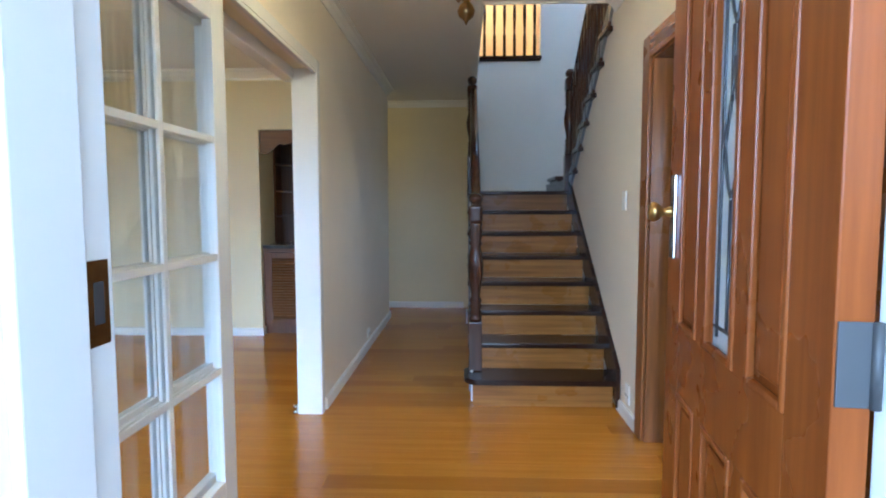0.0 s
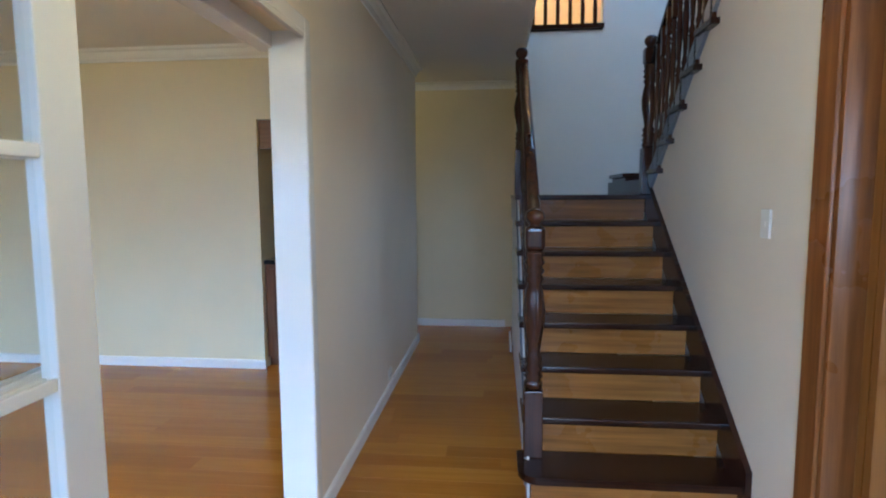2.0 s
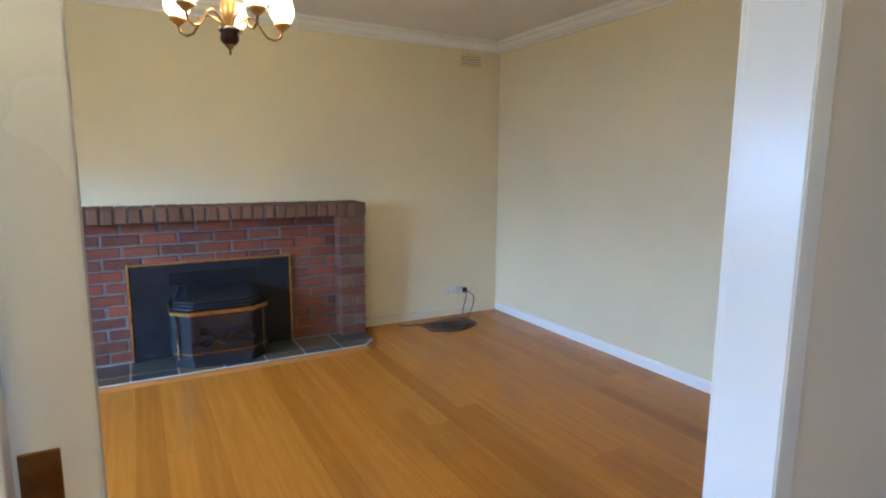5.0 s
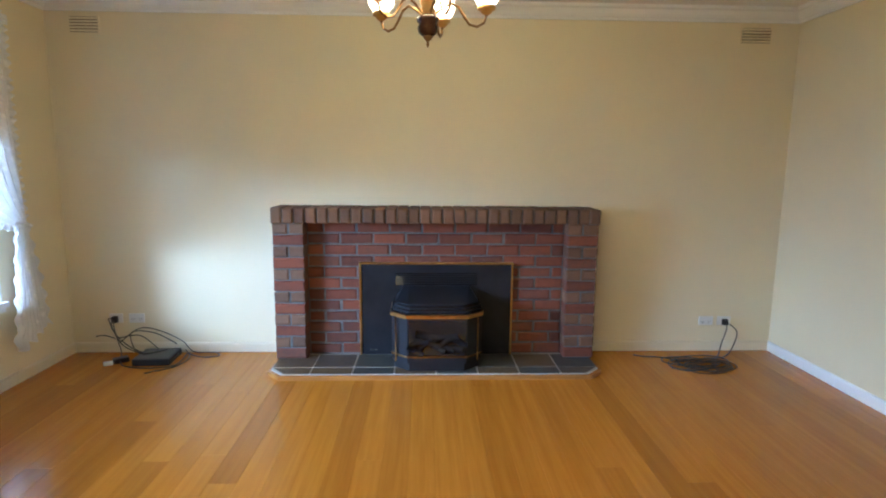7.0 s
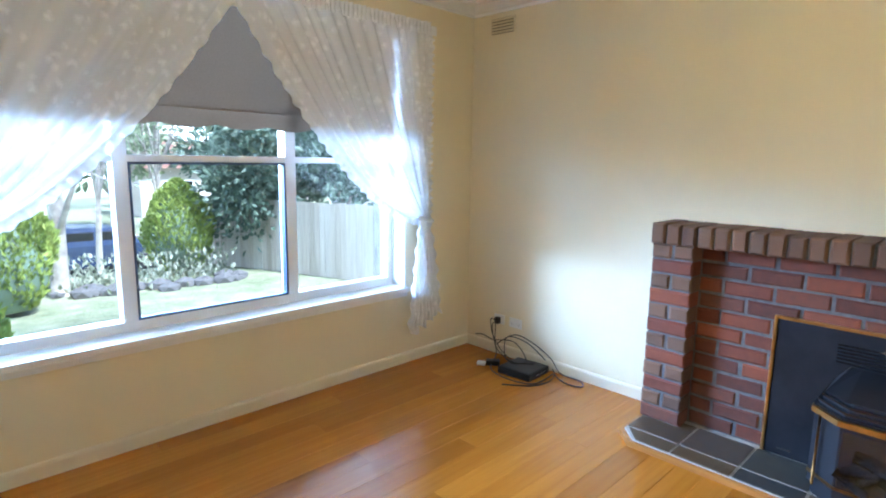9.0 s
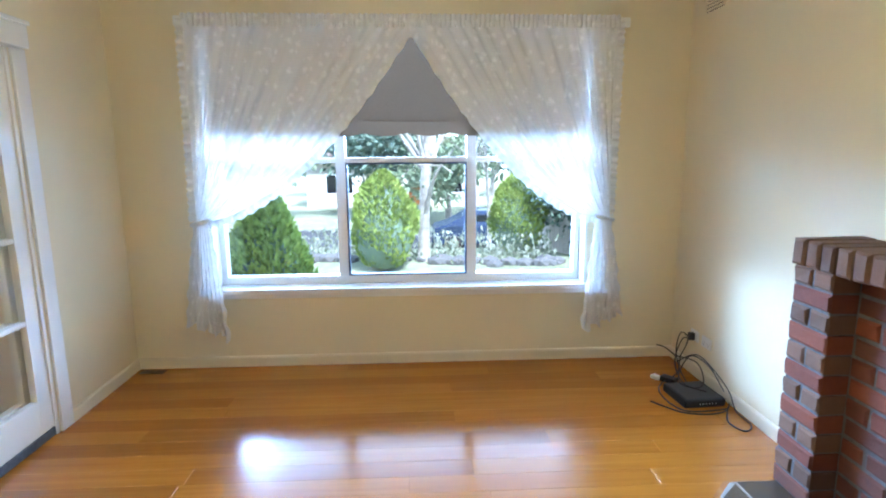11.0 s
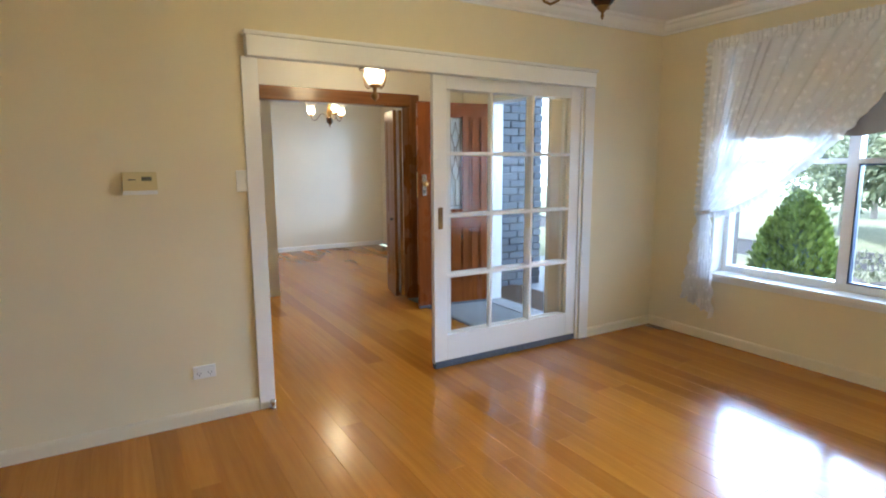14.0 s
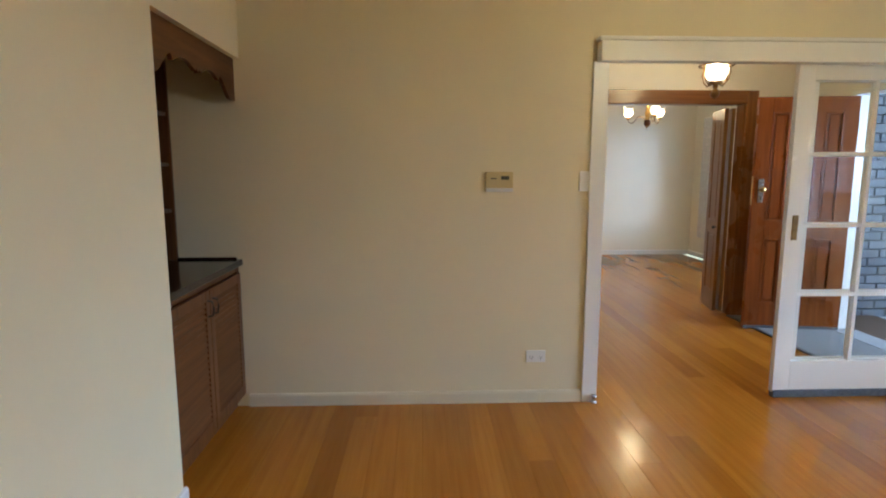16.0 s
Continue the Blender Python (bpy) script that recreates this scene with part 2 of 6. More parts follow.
def lathe_into(bm, profile, seg=16, m=None, smooth=True):
    """Turns a profile of (radius, height) about z."""
    m = m or Matrix.Identity(4)
    rings = []
    for r, z in profile:
        rings.append([bm.verts.new(m @ Vector((r * math.cos(2 * math.pi * i / seg), r * math.sin(2 * math.pi * i / seg), z))) for i in range(seg)])
    for a, b in zip(rings, rings[1:]):
        for i in range(seg):
            f = bm.faces.new((a[i], a[(i + 1) % seg], b[(i + 1) % seg], b[i]))
            f.smooth = smooth
    bm.faces.new(list(reversed(rings[0])))
    bm.faces.new(rings[-1])


def lathe(profile, seg=16, m=None):
    bm = bmesh.new()
    lathe_into(bm, profile, seg, m)
    return bm


def tube_into(bm, pts, radius, seg=8):
    """A round bar along a line of points."""
    pts = [Vector(p) for p in pts]
    rings = []
    up = Vector((0.13, 0.21, 0.97)).normalized()
    for i, p in enumerate(pts):
        d = (pts[min(i + 1, len(pts) - 1)] - pts[max(i - 1, 0)]).normalized()
        a = d.cross(up)
        if a.length < 1e-3:
            a = d.cross(Vector((1, 0, 0)))
        a.normalize()
        b = d.cross(a)
        r = radius(i / (len(pts) - 1)) if callable(radius) else radius
        rings.append([bm.verts.new(p + r * (math.cos(2 * math.pi * k / seg) * a + math.sin(2 * math.pi * k / seg) * b)) for k in range(seg)])
    for a, b in zip(rings, rings[1:]):
        for k in range(seg):
            bm.faces.new((a[k], a[(k + 1) % seg], b[(k + 1) % seg], b[k])).smooth = True
    bm.faces.new(rings[0])
    bm.faces.new(list(reversed(rings[-1])))


def tube(pts, radius, seg=8):
    bm = bmesh.new()
    tube_into(bm, pts, radius, seg)
    return bm


def sweep(profile, a, b, out, bm=None):
    """A moulding: a profile of (out, z) carried from a to b; out is the way off the wall."""
    bm = bm or bmesh.new()
    a, b, out = Vector(a), Vector(b), Vector(out)
    ends = [[bm.verts.new(p + o * out + Vector((0, 0, z))) for o, z in profile] for p in (a, b)]
    n = len(profile)
    for i in range(n):
        bm.faces.new((ends[0][i], ends[0][(i + 1) % n], ends[1][(i + 1) % n], ends[1][i]))
    bm.faces.new(list(reversed(ends[0])))
    bm.faces.new(ends[1])
    bmesh.ops.recalc_face_normals(bm, faces=bm.faces)
    return bm


def structure(name, bm, mat, label, category):
    return tagged(part(name, bm, mat), label, category, kind="structure")


# ---- plan ----
XL, XW, XH, XR, XD = -4.79, -0.93, -0.80, 1.05, 1.17
XM = XW + 0.06                         # joint inside the partition
YS, YN, YB = -0.20, 5.27, 6.90
YE, XP = 6.22, -2.20                   # end of the hall's partition; far end of the side passage
ZC = 2.60
OP0, OP1, OPZ = 0.70, 3.20, 2.09      # opening between hall and living room
DN0, DN1, DNZ = 1.20, 2.86, 2.06      # opening to the dining room
FD0, FD1, FDZ = -0.345, 0.560, 2.06   # front doorway
FY0, FY1 = 0.38, 0.54                 # front wall at the entry
VX0, VX1, VY0, VY1 = 0.20, 1.95, 3.60, 6.40  # stair void
WX0, WX1, WZ0, WZ1 = -4.12, -1.50, 0.56, 2.36  # living-room window
SX = 0.12                             # outer face of the stairs
NX = -1.94                            # niche edge

# ---- shell ----
structure("wall_west", box(XL - 0.15, XL, YS - 0.25, YN + 0.15, -0.1, ZC + 0.1), WALL, "cream painted plaster wall behind the brick fireplace", "wall")
structure("wall_north", boxes([(XL, NX, YN, YN + 0.12, 0, ZC), (NX, XW, YN, YN + 0.12, 2.035, ZC), (NX - 0.1, NX, YN + 0.12, YN + 0.62, 0, ZC), (NX - 0.1, XW, YN + 0.62, YN + 0.72, 0, ZC)]), WALL, "cream painted plaster wall with cabinet recess", "wall")
structure("wall_south", boxes([(XL, WX0, YS - 0.25, YS, -0.1, ZC), (WX1, XW, YS - 0.25, YS, -0.1, ZC), (WX0, WX1, YS - 0.25, YS, -0.1, WZ0), (WX0, WX1, YS - 0.25, YS, WZ1, ZC), (XM + 0.001, XH, YS - 0.25, FY0, -0.1, ZC)]), WALL, "cream painted plaster wall below the window", "wall")
structure("wall_hall", boxes([(XW, XM, YS, OP0, 0, ZC), (XW, XM, OP0, OP1, OPZ, ZC), (XW, XM, OP1, YE, 0, ZC), (XP, XW, YE - 0.1, YE, 0, ZC), (XP - 0.1, XP, YE - 0.1, YB + 0.12, 0, ZC)]), WALL, "cream painted partition wall on the living side", "wall")
structure("wall_hall_side", boxes([(XM, XH, FY0, OP0, 0, ZC), (XM, XH, OP0, OP1, OPZ, ZC), (XM, XH, OP1, YE, 0, ZC)]), WALL_HALL, "pale cream painted hall wall", "wall")
structure("wall_hall_back", boxes([(XP, VX0 - 0.05, YB, YB + 0.12, 0, ZC), (VX0 - 0.05, VX0 + 0.07, VY1 + 0.121, YB + 0.12, 0, ZC)]), WALL, "cream painted wall at the end of the hall", "wall")
structure("wall_front", boxes([(XH, FD0 - 0.04, FY0, FY1, 0, ZC), (FD1 + 0.04, XR, FY0, FY1, 0, ZC), (FD0 - 0.04, FD1 + 0.04, FY0, FY1, FDZ + 0.04, ZC)]), WALL_HALL, "pale cream wall round the front doorway", "wall")


def stair_wall():
    """The hall's right-hand wall, cut off along the upper flight."""
    bm = boxes([(XR, XD, FY0, DN0, 0, ZC), (XR, XD, DN0, DN1, DNZ, ZC), (XR, XD, DN1, VY0, 0, 2.98)])
    pts = [(VY0, 0), (VY1, 0), (VY1, 1.40), (5.05, 1.40), (VY0, 2.60)]
    front = [bm.verts.new((XR, y, z)) for y, z in pts]
    back = [bm.verts.new((XD, y, z)) for y, z in pts]
    bm.faces.new(front)
    bm.faces.new(list(reversed(back)))
    for i in range(5):
        j = (i + 1) % 5
        bm.faces.new((front[i], back[i], back[j], front[j]))
    bmesh.ops.recalc_face_normals(bm, faces=bm.faces)
    return bm


structure("wall_stair_side", stair_wall(), WALL_HALL, "pale cream wall beside the stairs", "wall")
structure("wall_stair_back", boxes([(VX0 - 0.05, VX1, VY1, VY1 + 0.12, 0, 2.95), (0.94, VX1, VY1, VY1 + 0.12, 2.95, 5.0)]), WALL_STAIR, "off-white wall above the stair landing", "wall")
structure("wall_stair_outer", boxes([(VX1, VX1 + 0.12, 2.4, VY1 + 0.12, 0, 5.0)]), WALL_STAIR, "off-white outer stair wall", "wall")
structure("wall_upstairs", boxes([(-1.2, 0.94, 8.0, 8.1, 2.9, 5.0), (0.94, 1.04, VY1 + 0.12, 8.1, 2.9, 5.0), (-1.3, -1.2, 2.4, 8.1, 2.9, 5.0), (-1.2, 2.07, 2.3, 2.4, 2.9, 5.0)]), WALL_UP, "upstairs wall with warm lamp glow put into its peach paint", "wall")
structure("ceiling_living", boxes([(XL - 0.1, XW, YS - 0.2, YN + 0.7, ZC, ZC + 0.1)]), CEIL, "flat white plaster ceiling", "ceiling")
structure("ceiling_hall", boxes([(XW, XD, FY0, VY0, ZC, ZC + 0.1), (XW, VX0, VY0, YB + 0.12, ZC, ZC + 0.1), (XP - 0.1, XW, YE - 0.1, YB + 0.12, ZC, ZC + 0.1)]), CEIL, "flat white plaster hall ceiling", "ceiling")
structure("ceiling_upstairs", boxes([(-1.3, 2.1, 2.3, 8.1, 5.0, 5.1)]), CEIL, "white upstairs ceiling", "ceiling")
structure("floor_upstairs", boxes([(XW, VX0 - 0.03, VY0, 8.1, 2.71, 2.96), (XW, 2.07, 2.3, VY0, 2.71, 2.96), (VX0 - 0.03, 0.94, VY1 + 0.13, 8.1, 2.71, 2.96)]), CEIL, "upstairs floor slab edge", "floor")
structure("wall_dining", boxes([(5.1, 5.2, -0.5, 4.6, 0, ZC), (XD, 5.1, 4.5, 4.6, 0, ZC), (XD, 2.0, -0.5, -0.32, 0, ZC), (3.8, 5.1, -0.5, -0.32, 0, ZC), (2.0, 3.8, -0.5, -0.32, 0, 0.7), (2.0, 3.8, -0.5, -0.32, 2.1, ZC), (XD, XD + 0.004, -0.32, DN0, 0, ZC)]), WALL_DINING, "pale painted dining-room wall", "wall")
structure("ceiling_dining", boxes([(XD, 5.2, -0.5, 4.6, ZC, ZC + 0.1)]), CEIL, "white dining-room ceiling", "ceiling")

# ---- trim ----
CORNICE = [(0, 0), (0.012, 0), (0.016, 0.018), (0.030, 0.024), (0.052, 0.040), (0.068, 0.066), (0.090, 0.074), (0.094, 0.094), (0, 0.094)]
ZK = ZC - 0.094
cor = bmesh.new()
for a, b, o in (((XL, YS, ZK), (XL, YN, ZK), (1, 0, 0)), ((XL, YN, ZK), (XW, YN, ZK), (0, -1, 0)), ((XL, YS, ZK), (XW, YS, ZK), (0, 1, 0)), ((XW, YS, ZK), (XW, YN, ZK), (-1, 0, 0))):
    sweep(CORNICE, a, b, o, cor)
structure("cornice_living", cor, TRIM, "white stepped plaster cornice round the living room", "cornice")
COVE = [(0, 0), (0.008, 0), (0.02, 0.03), (0.045, 0.055), (0.07, 0.062), (0.07, 0.075), (0, 0.075)]
cor = bmesh.new()
for a, b, o in (((XH, FY1, ZC - 0.075), (XH, YE, ZC - 0.075), (1, 0, 0)), ((XP, YB, ZC - 0.075), (VX0 - 0.05, YB, ZC - 0.075), (0, -1, 0)), ((XR, FY1, ZC - 0.075), (XR, VY0, ZC - 0.075), (-1, 0, 0))):
    sweep(COVE, a, b, o, cor)
structure("cornice_hall", cor, TRIM, "white coved plaster cornice in the hall", "cornice")
SK = [(0, 0), (0.016, 0), (0.016, 0.062), (0.011, 0.074), (0, 0.076)]
skirts = {
    "west": [((XL, YS, 0), (XL, 1.41, 0), (1, 0, 0)), ((XL, 3.75, 0), (XL, YN, 0), (1, 0, 0))],
    "north": [((XL, YN, 0), (NX + 0.012, YN, 0), (0, -1, 0))],
    "south": [((XL, YS, 0), (XW, YS, 0), (0, 1, 0))],
    "partition": [((XW, YS, 0), (XW, OP0 - 0.08, 0), (-1, 0, 0)), ((XW, OP1 + 0.075, 0), (XW, YN + 0.03, 0), (-1, 0, 0))],
    "hall": [((XH, OP1 + 0.07, 0), (XH, YE + 0.016, 0), (1, 0, 0)), ((XP, YB, 0), (0.06, YB, 0), (0, -1, 0)), ((XP, YE, 0), (XH, YE, 0), (0, 1, 0)), ((SX - 0.012, 5.92, 0), (SX - 0.012, VY1, 0), (-1, 0, 0)), ((XR, DN1 + 0.1, 0), (XR, 3.34, 0), (-1, 0, 0))],
    "dining": [((5.1, -0.32, 0), (5.1, 4.5, 0), (-1, 0, 0)), ((XD, -0.32, 0), (5.1, -0.32, 0), (0, 1, 0))],
}
for key, runs in skirts.items():
    bm = bmesh.new()
    for a, b, o in runs:
        sweep(SK, a, b, o, bm)
    structure("baseboard_" + key, bm, TRIM if key in ("hall", "dining", "north") else SKIRT, "painted timber skirting board along the floor", "skirting")

# opening between hall and living room: linings, casings, pelmet box over the sliding doors
structure("lining_opening", boxes([(XW - 0.004, XH + 0.004, OP1 - 0.022, OP1 + 0.001, 0, OPZ), (XW - 0.004, XH + 0.004, OP0 - 0.001, OP0 + 0.022, 0, OPZ), (-0.818, XH + 0.004, OP0, OP1, OPZ - 0.03, OPZ + 0.001)], 0.003), TRIM, "white gloss lining of the wide opening", "door lining")
structure("architrave_hall", boxes([(XH, XH + 0.007, OP1 - 0.018, OP1 + 0.045, 0, OPZ + 0.05), (XH, XH + 0.0069, OP0 - 0.05, OP1 - 0.018, OPZ - 0.012, OPZ + 0.0499)], 0.004), TRIM, "narrow white architrave on the hall side", "architrave")
structure("architrave_living", boxes([(XW - 0.018, XW, OP1 - 0.02, OP1 + 0.07, 0, 2.03), (XW - 0.018, XW, OP0 - 0.11, OP0 - 0.01, 0, 2.03)], 0.004), TRIM, "white architrave on the living-room side", "architrave")
structure("trim_door_header", boxes([(XW - 0.075, XW, 0.64, 3.248, 2.025, 2.135), (XW - 0.085, XW, 0.63, 3.258, 2.135, 2.158)], 0.006), TRIM, "white pelmet box covering the sliding door track", "pelmet")

# dining-room doorway
structure("architrave_dining", boxes([(XR - 0.018, XR, DN1 - 0.01, DN1 + 0.10, 0, DNZ + 0.1), (XR - 0.018, XR, DN0 - 0.10, DN0 + 0.01, 0, DNZ + 0.1)], 0.006), FRAME_BROWN, "brown varnished architrave of the dining doorway", "architrave")
structure("architrave_dining_head", boxes([(XR - 0.0185, XR, DN0 + 0.01, DN1 - 0.01, DNZ - 0.02, DNZ + 0.10), (XR, XD + 0.01, DN0, DN1, DNZ - 0.025, DNZ)], 0.004), FRAME_BROWN_Y, "brown varnished head of the dining doorway", "architrave")
structure("lining_dining", boxes([(XR, XD + 0.012, DN1 - 0.025, DN1, 0, DNZ - 0.026), (XR, XD + 0.012, DN0, DN0 + 0.025, 0, DNZ - 0.026)], 0.003), FRAME_BROWN, "brown varnished lining of the dining doorway", "door lining")

# ---- stairs ----
RISE, GO = 0.178, 0.24
stair = thing("staircase", "dark-stained timber staircase with brown risers and white spandrel", "staircase")


def first_tread():
    """Bull-nosed first tread with a rounded outer corner."""
    bm = bmesh.new()
    y0, y1, x0, x1 = 3.325, 3.61, SX - 0.045, XR - 0.001
    ring = [(x1, y1), (x0 + 0.0, y1)] + [(x0 + 0.09 - 0.09 * math.cos(a), y0 + 0.09 - 0.09 * math.sin(a)) for a in [i * math.pi / 16 for i in range(9)]] + [(x1, y0)]
    lo = [bm.verts.new((x, y, RISE - 0.034)) for x, y in ring]
    hi = [bm.verts.new((x, y, RISE)) for x, y in ring]
    bm.faces.new(list(reversed(lo)))
    bm.faces.new(hi)
    n = len(ring)
    for i in range(n):
        bm.faces.new((lo[i], lo[(i + 1) % n], hi[(i + 1) % n], hi[i]))
    bmesh.ops.recalc_face_normals(bm, faces=bm.faces)
    bmesh.ops.bevel(bm, geom=[e for e in bm.edges if abs(e.verts[0].co.z - e.verts[1].co.z) < 1e-5], offset=0.008, segments=2, affect="EDGES")
    return bm


part("tread", first_tread(), STAIR_DARK, stair, "dark bull-nosed bottom tread with rounded corner")
for i in range(1, 9):
    y = 3.335 + GO * (i - 1)
    if i > 1:
        part("tread", box(SX - 0.02, XR - 0.001, y, y + 0.27 if i < 8 else VY1 - 0.001, RISE * i - 0.034, RISE * i, 0.009), STAIR_DARK, stair)
    part("riser", box(SX + 0.012, XR - 0.03, y + 0.03, y + 0.045, RISE * (i - 1) + 0.0005, RISE * i - 0.034), STAIR_RISER, stair)


def string_board(x0, x1, low, high):
    """A sloped board in the plane of the flight, between two lines (y, z)."""
    bm = bmesh.new()
    pts = low + list(reversed(high))
    f = [bm.verts.new((x0, y, z)) for y, z in pts]
    b = [bm.verts.new((x1, y, z)) for y, z in pts]
    bm.faces.new(f)
    bm.faces.new(list(reversed(b)))
    for i in range(len(pts)):
        j = (i + 1) % len(pts)
        bm.faces.new((f[i], b[i], b[j], f[j]))
    bmesh.ops.recalc_face_normals(bm, faces=bm.faces)
    return bm


part("wall_string", string_board(XR - 0.028, XR - 0.002, [(3.30, 0.02), (5.04, 1.30), (VY1, 1.30)], [(3.30, 0.26), (5.04, 1.535), (VY1, 1.535)]), STAIR_DARK, stair, "dark sloping wall string")
part("spandrel", string_board(SX, SX + 0.012, [(3.45, 0.0), (VY1, 0.0)], [(3.45, 0.14), (5.10, 1.38), (VY1, 1.38)]), TRIM, stair, "white spandrel panel under the stairs")
part("outer_string", string_board(SX - 0.012, SX - 0.0005, [(3.50, 0.05), (5.10, 1.20), (VY1, 1.20)], [(3.50, 0.17), (5.10, 1.39), (VY1, 1.39)]), STRING, stair, "blue-grey painted outer string")
# upper flight, which turns back above the wall
part("landing", box(XR - 0.001, VX1, 4.96, VY1 - 0.001, 1.39, 1.424), STAIR_DARK, stair)
for j in range(1, 9):
    y = 4.97 - 0.215 * (j - 1)
    z = 1.424 + 0.173 * j
    part("tread", box(XR - 0.045, VX1 - 0.001, y - 0.24, y, z - 0.034, z, 0.008), STAIR_DARK, stair)
    part("riser", box(XR + 0.002, VX1 - 0.001, y - 0.045, y - 0.03, z - 0.173, z - 0.034), STAIR_RISER, stair)
part("upper_string", string_board(XR - 0.022, XR - 0.001, [(5.04, 1.40), (VY0 - 0.02, 2.60)], [(5.04, 1.58), (4.9, 1.66), (VY0 - 0.02, 2.72)]), STRING, stair, "grey-brown string of the upper flight")
part("winder", boxes([(1.06, 1.90, VY1 - 0.55, VY1 - 0.002, 1.4245, 1.57), (1.03, 1.90, VY1 - 0.58, VY1 - 0.002, 1.57, 1.604)], 0.004), STAIR_DARK, stair, "small dark winder step at the landing corner")

NEWEL = [(0.030, 0), (0.044, 0.01), (0.044, 0.03), (0.034, 0.04), (0.046, 0.055), (0.034, 0.072), (0.047, 0.09), (0.034, 0.108), (0.044, 0.125), (0.030, 0.15), (0.035, 0.19), (0.050, 0.27), (0.054, 0.33), (0.044, 0.40), (0.033, 0.44), (0.046, 0.46), (0.034, 0.478), (0.048, 0.495), (0.034, 0.513), (0.048, 0.53), (0.036, 0.55), (0.046, 0.565), (0.036, 0.58)]


def newel(x, y, z, base, height, parent):
    n = part("newel_post", box(x - 0.045, x + 0.045, y - 0.045, y + 0.045, z + 0.0005, z + base, 0.006), STAIR_DARK_Z, parent, "square and turned dark newel post")
    k = (height - base - 0.19) / 0.58
    part("turned_shaft", lathe([(r, z + base + h * k) for r, h in NEWEL], 20, Matrix.Translation((x, y, 0))), STAIR_DARK_Z, n)
    zt = z + height - 0.19
    part("block", box(x - 0.046, x + 0.046, y - 0.046, y + 0.046, zt, zt + 0.11, 0.02, 3), STAIR_DARK_Z, n)
    part("finial", lathe([(0.034, zt + 0.11), (0.024, zt + 0.12), (0.036, zt + 0.128), (0.046, zt + 0.15), (0.042, zt + 0.175), (0.025, zt + 0.19), (0.005, zt + 0.195)], 20, Matrix.Translation((x, y, 0))), STAIR_DARK_Z, n)
    return n


BAL = [(0.016, 0.0), (0.020, 0.01), (0.014, 0.02), (0.020, 0.04), (0.014, 0.06), (0.011, 0.08), (0.016, 0.20), (0.020, 0.28), (0.014, 0.40), (0.012, 0.45), (0.019, 0.46), (0.013, 0.475), (0.019, 0.49), (0.013, 0.505), (0.013, 0.52)]


def baluster(x, y, z, top, parent):
    h = top - z
    b = bmesh.new()
    add_box(b, x - 0.017, x + 0.017, y - 0.017, y + 0.017, z + 0.0005, z + 0.22 * h, 0.003)
    add_box(b, x - 0.016, x + 0.016, y - 0.016, y + 0.016, z + 0.80 * h, z + h)
    lathe_into(b, [(r, z + 0.22 * h + k * h * 0.58 / 0.52) for r, k in BAL], 10, Matrix.Translation((x, y, 0)))
    part("baluster", b, STAIR_DARK_Z, parent)


def handrail(a, b, parent):
    bm = bmesh.new()
    a, b = Vector(a), Vector(b)
    d = (b - a).normalized()
    side = d.cross(Vector((0, 0, 1))).normalized()
    up = side.cross(d)
    prof = [(-0.030, 0), (-0.034, 0.018), (-0.028, 0.040), (-0.014, 0.052), (0.014, 0.052), (0.028, 0.040), (0.034, 0.018), (0.030, 0)]
    ends = [[bm.verts.new(p + side * s + up * h) for s, h in prof] for p in (a, b)]
    for i in range(8):
        bm.faces.new((ends[0][i], ends[0][(i + 1) % 8], ends[1][(i + 1) % 8], ends[1][i])).smooth = True
    bm.faces.new(ends[0])
    bm.faces.new(list(reversed(ends[1])))
    bmesh.ops.recalc_face_normals(bm, faces=bm.faces)
    part("handrail", bm, STAIR_DARK_Z, parent)


rail = thing("stair_balustrade", "dark turned timber balustrade with carved newel posts", "balustrade")
newel(0.150, 3.56, RISE, 0.33, 1.185, rail)
newel(0.145, 5.11, 1.424, 0.33, 1.055, rail)
handrail((0.155, 3.60, 1.23), (0.155, 5.06, 2.32), rail)
for k in range(12):
    y = 3.69 + 0.12 * k
    st = 1 + int((y - 3.335) / GO)
    baluster(0.155, y, RISE * st, 1.23 + (y - 3.60) * 0.747, rail)
rail2 = thing("stair_balustrade", "dark turned timber balustrade of the upper flight", "balustrade")
newel(1.035, 5.06, 1.424, 0.33, 1.10, rail2)
handrail((1.06, 5.02, 2.33), (1.06, 3.15, 3.80), rail2)
for k in range(16):
    y = 4.90 - 0.1075 * k
    j = 1 + int((4.97 - y) / 0.215)
    baluster(1.045, y, 1.424 + 0.173 * j, 2.33 + (5.02 - y) * 0.786, rail2)
rail3 = thing("landing_balustrade", "dark timber balustrade of the upstairs landing", "balustrade")
part("base_rail", box(VX0 - 0.03, 0.95, VY1 - 0.035, VY1 + 0.125, 2.96, 3.005, 0.006), STAIR_DARK, rail3, "dark flat nosing under the balusters")
for k in range(6):
    baluster(0.30 + 0.115 * k, VY1 + 0.05, 3.005, 3.90, rail3)
part("handrail", box(VX0 - 0.03, 0.95, VY1 + 0.02, VY1 + 0.08, 3.90, 3.95, 0.01), STAIR_DARK, rail3)
structure("trim_void_fascia", boxes([(VX0 - 0.012, VX0 + 0.004, VY0, VY1, 2.59, 3.0), (VX0, XR, VY0 - 0.012, VY0 + 0.004, 2.585, 3.0)]), TRIM, "white fascia round the stair void", "fascia")

# ---- sliding doors ----


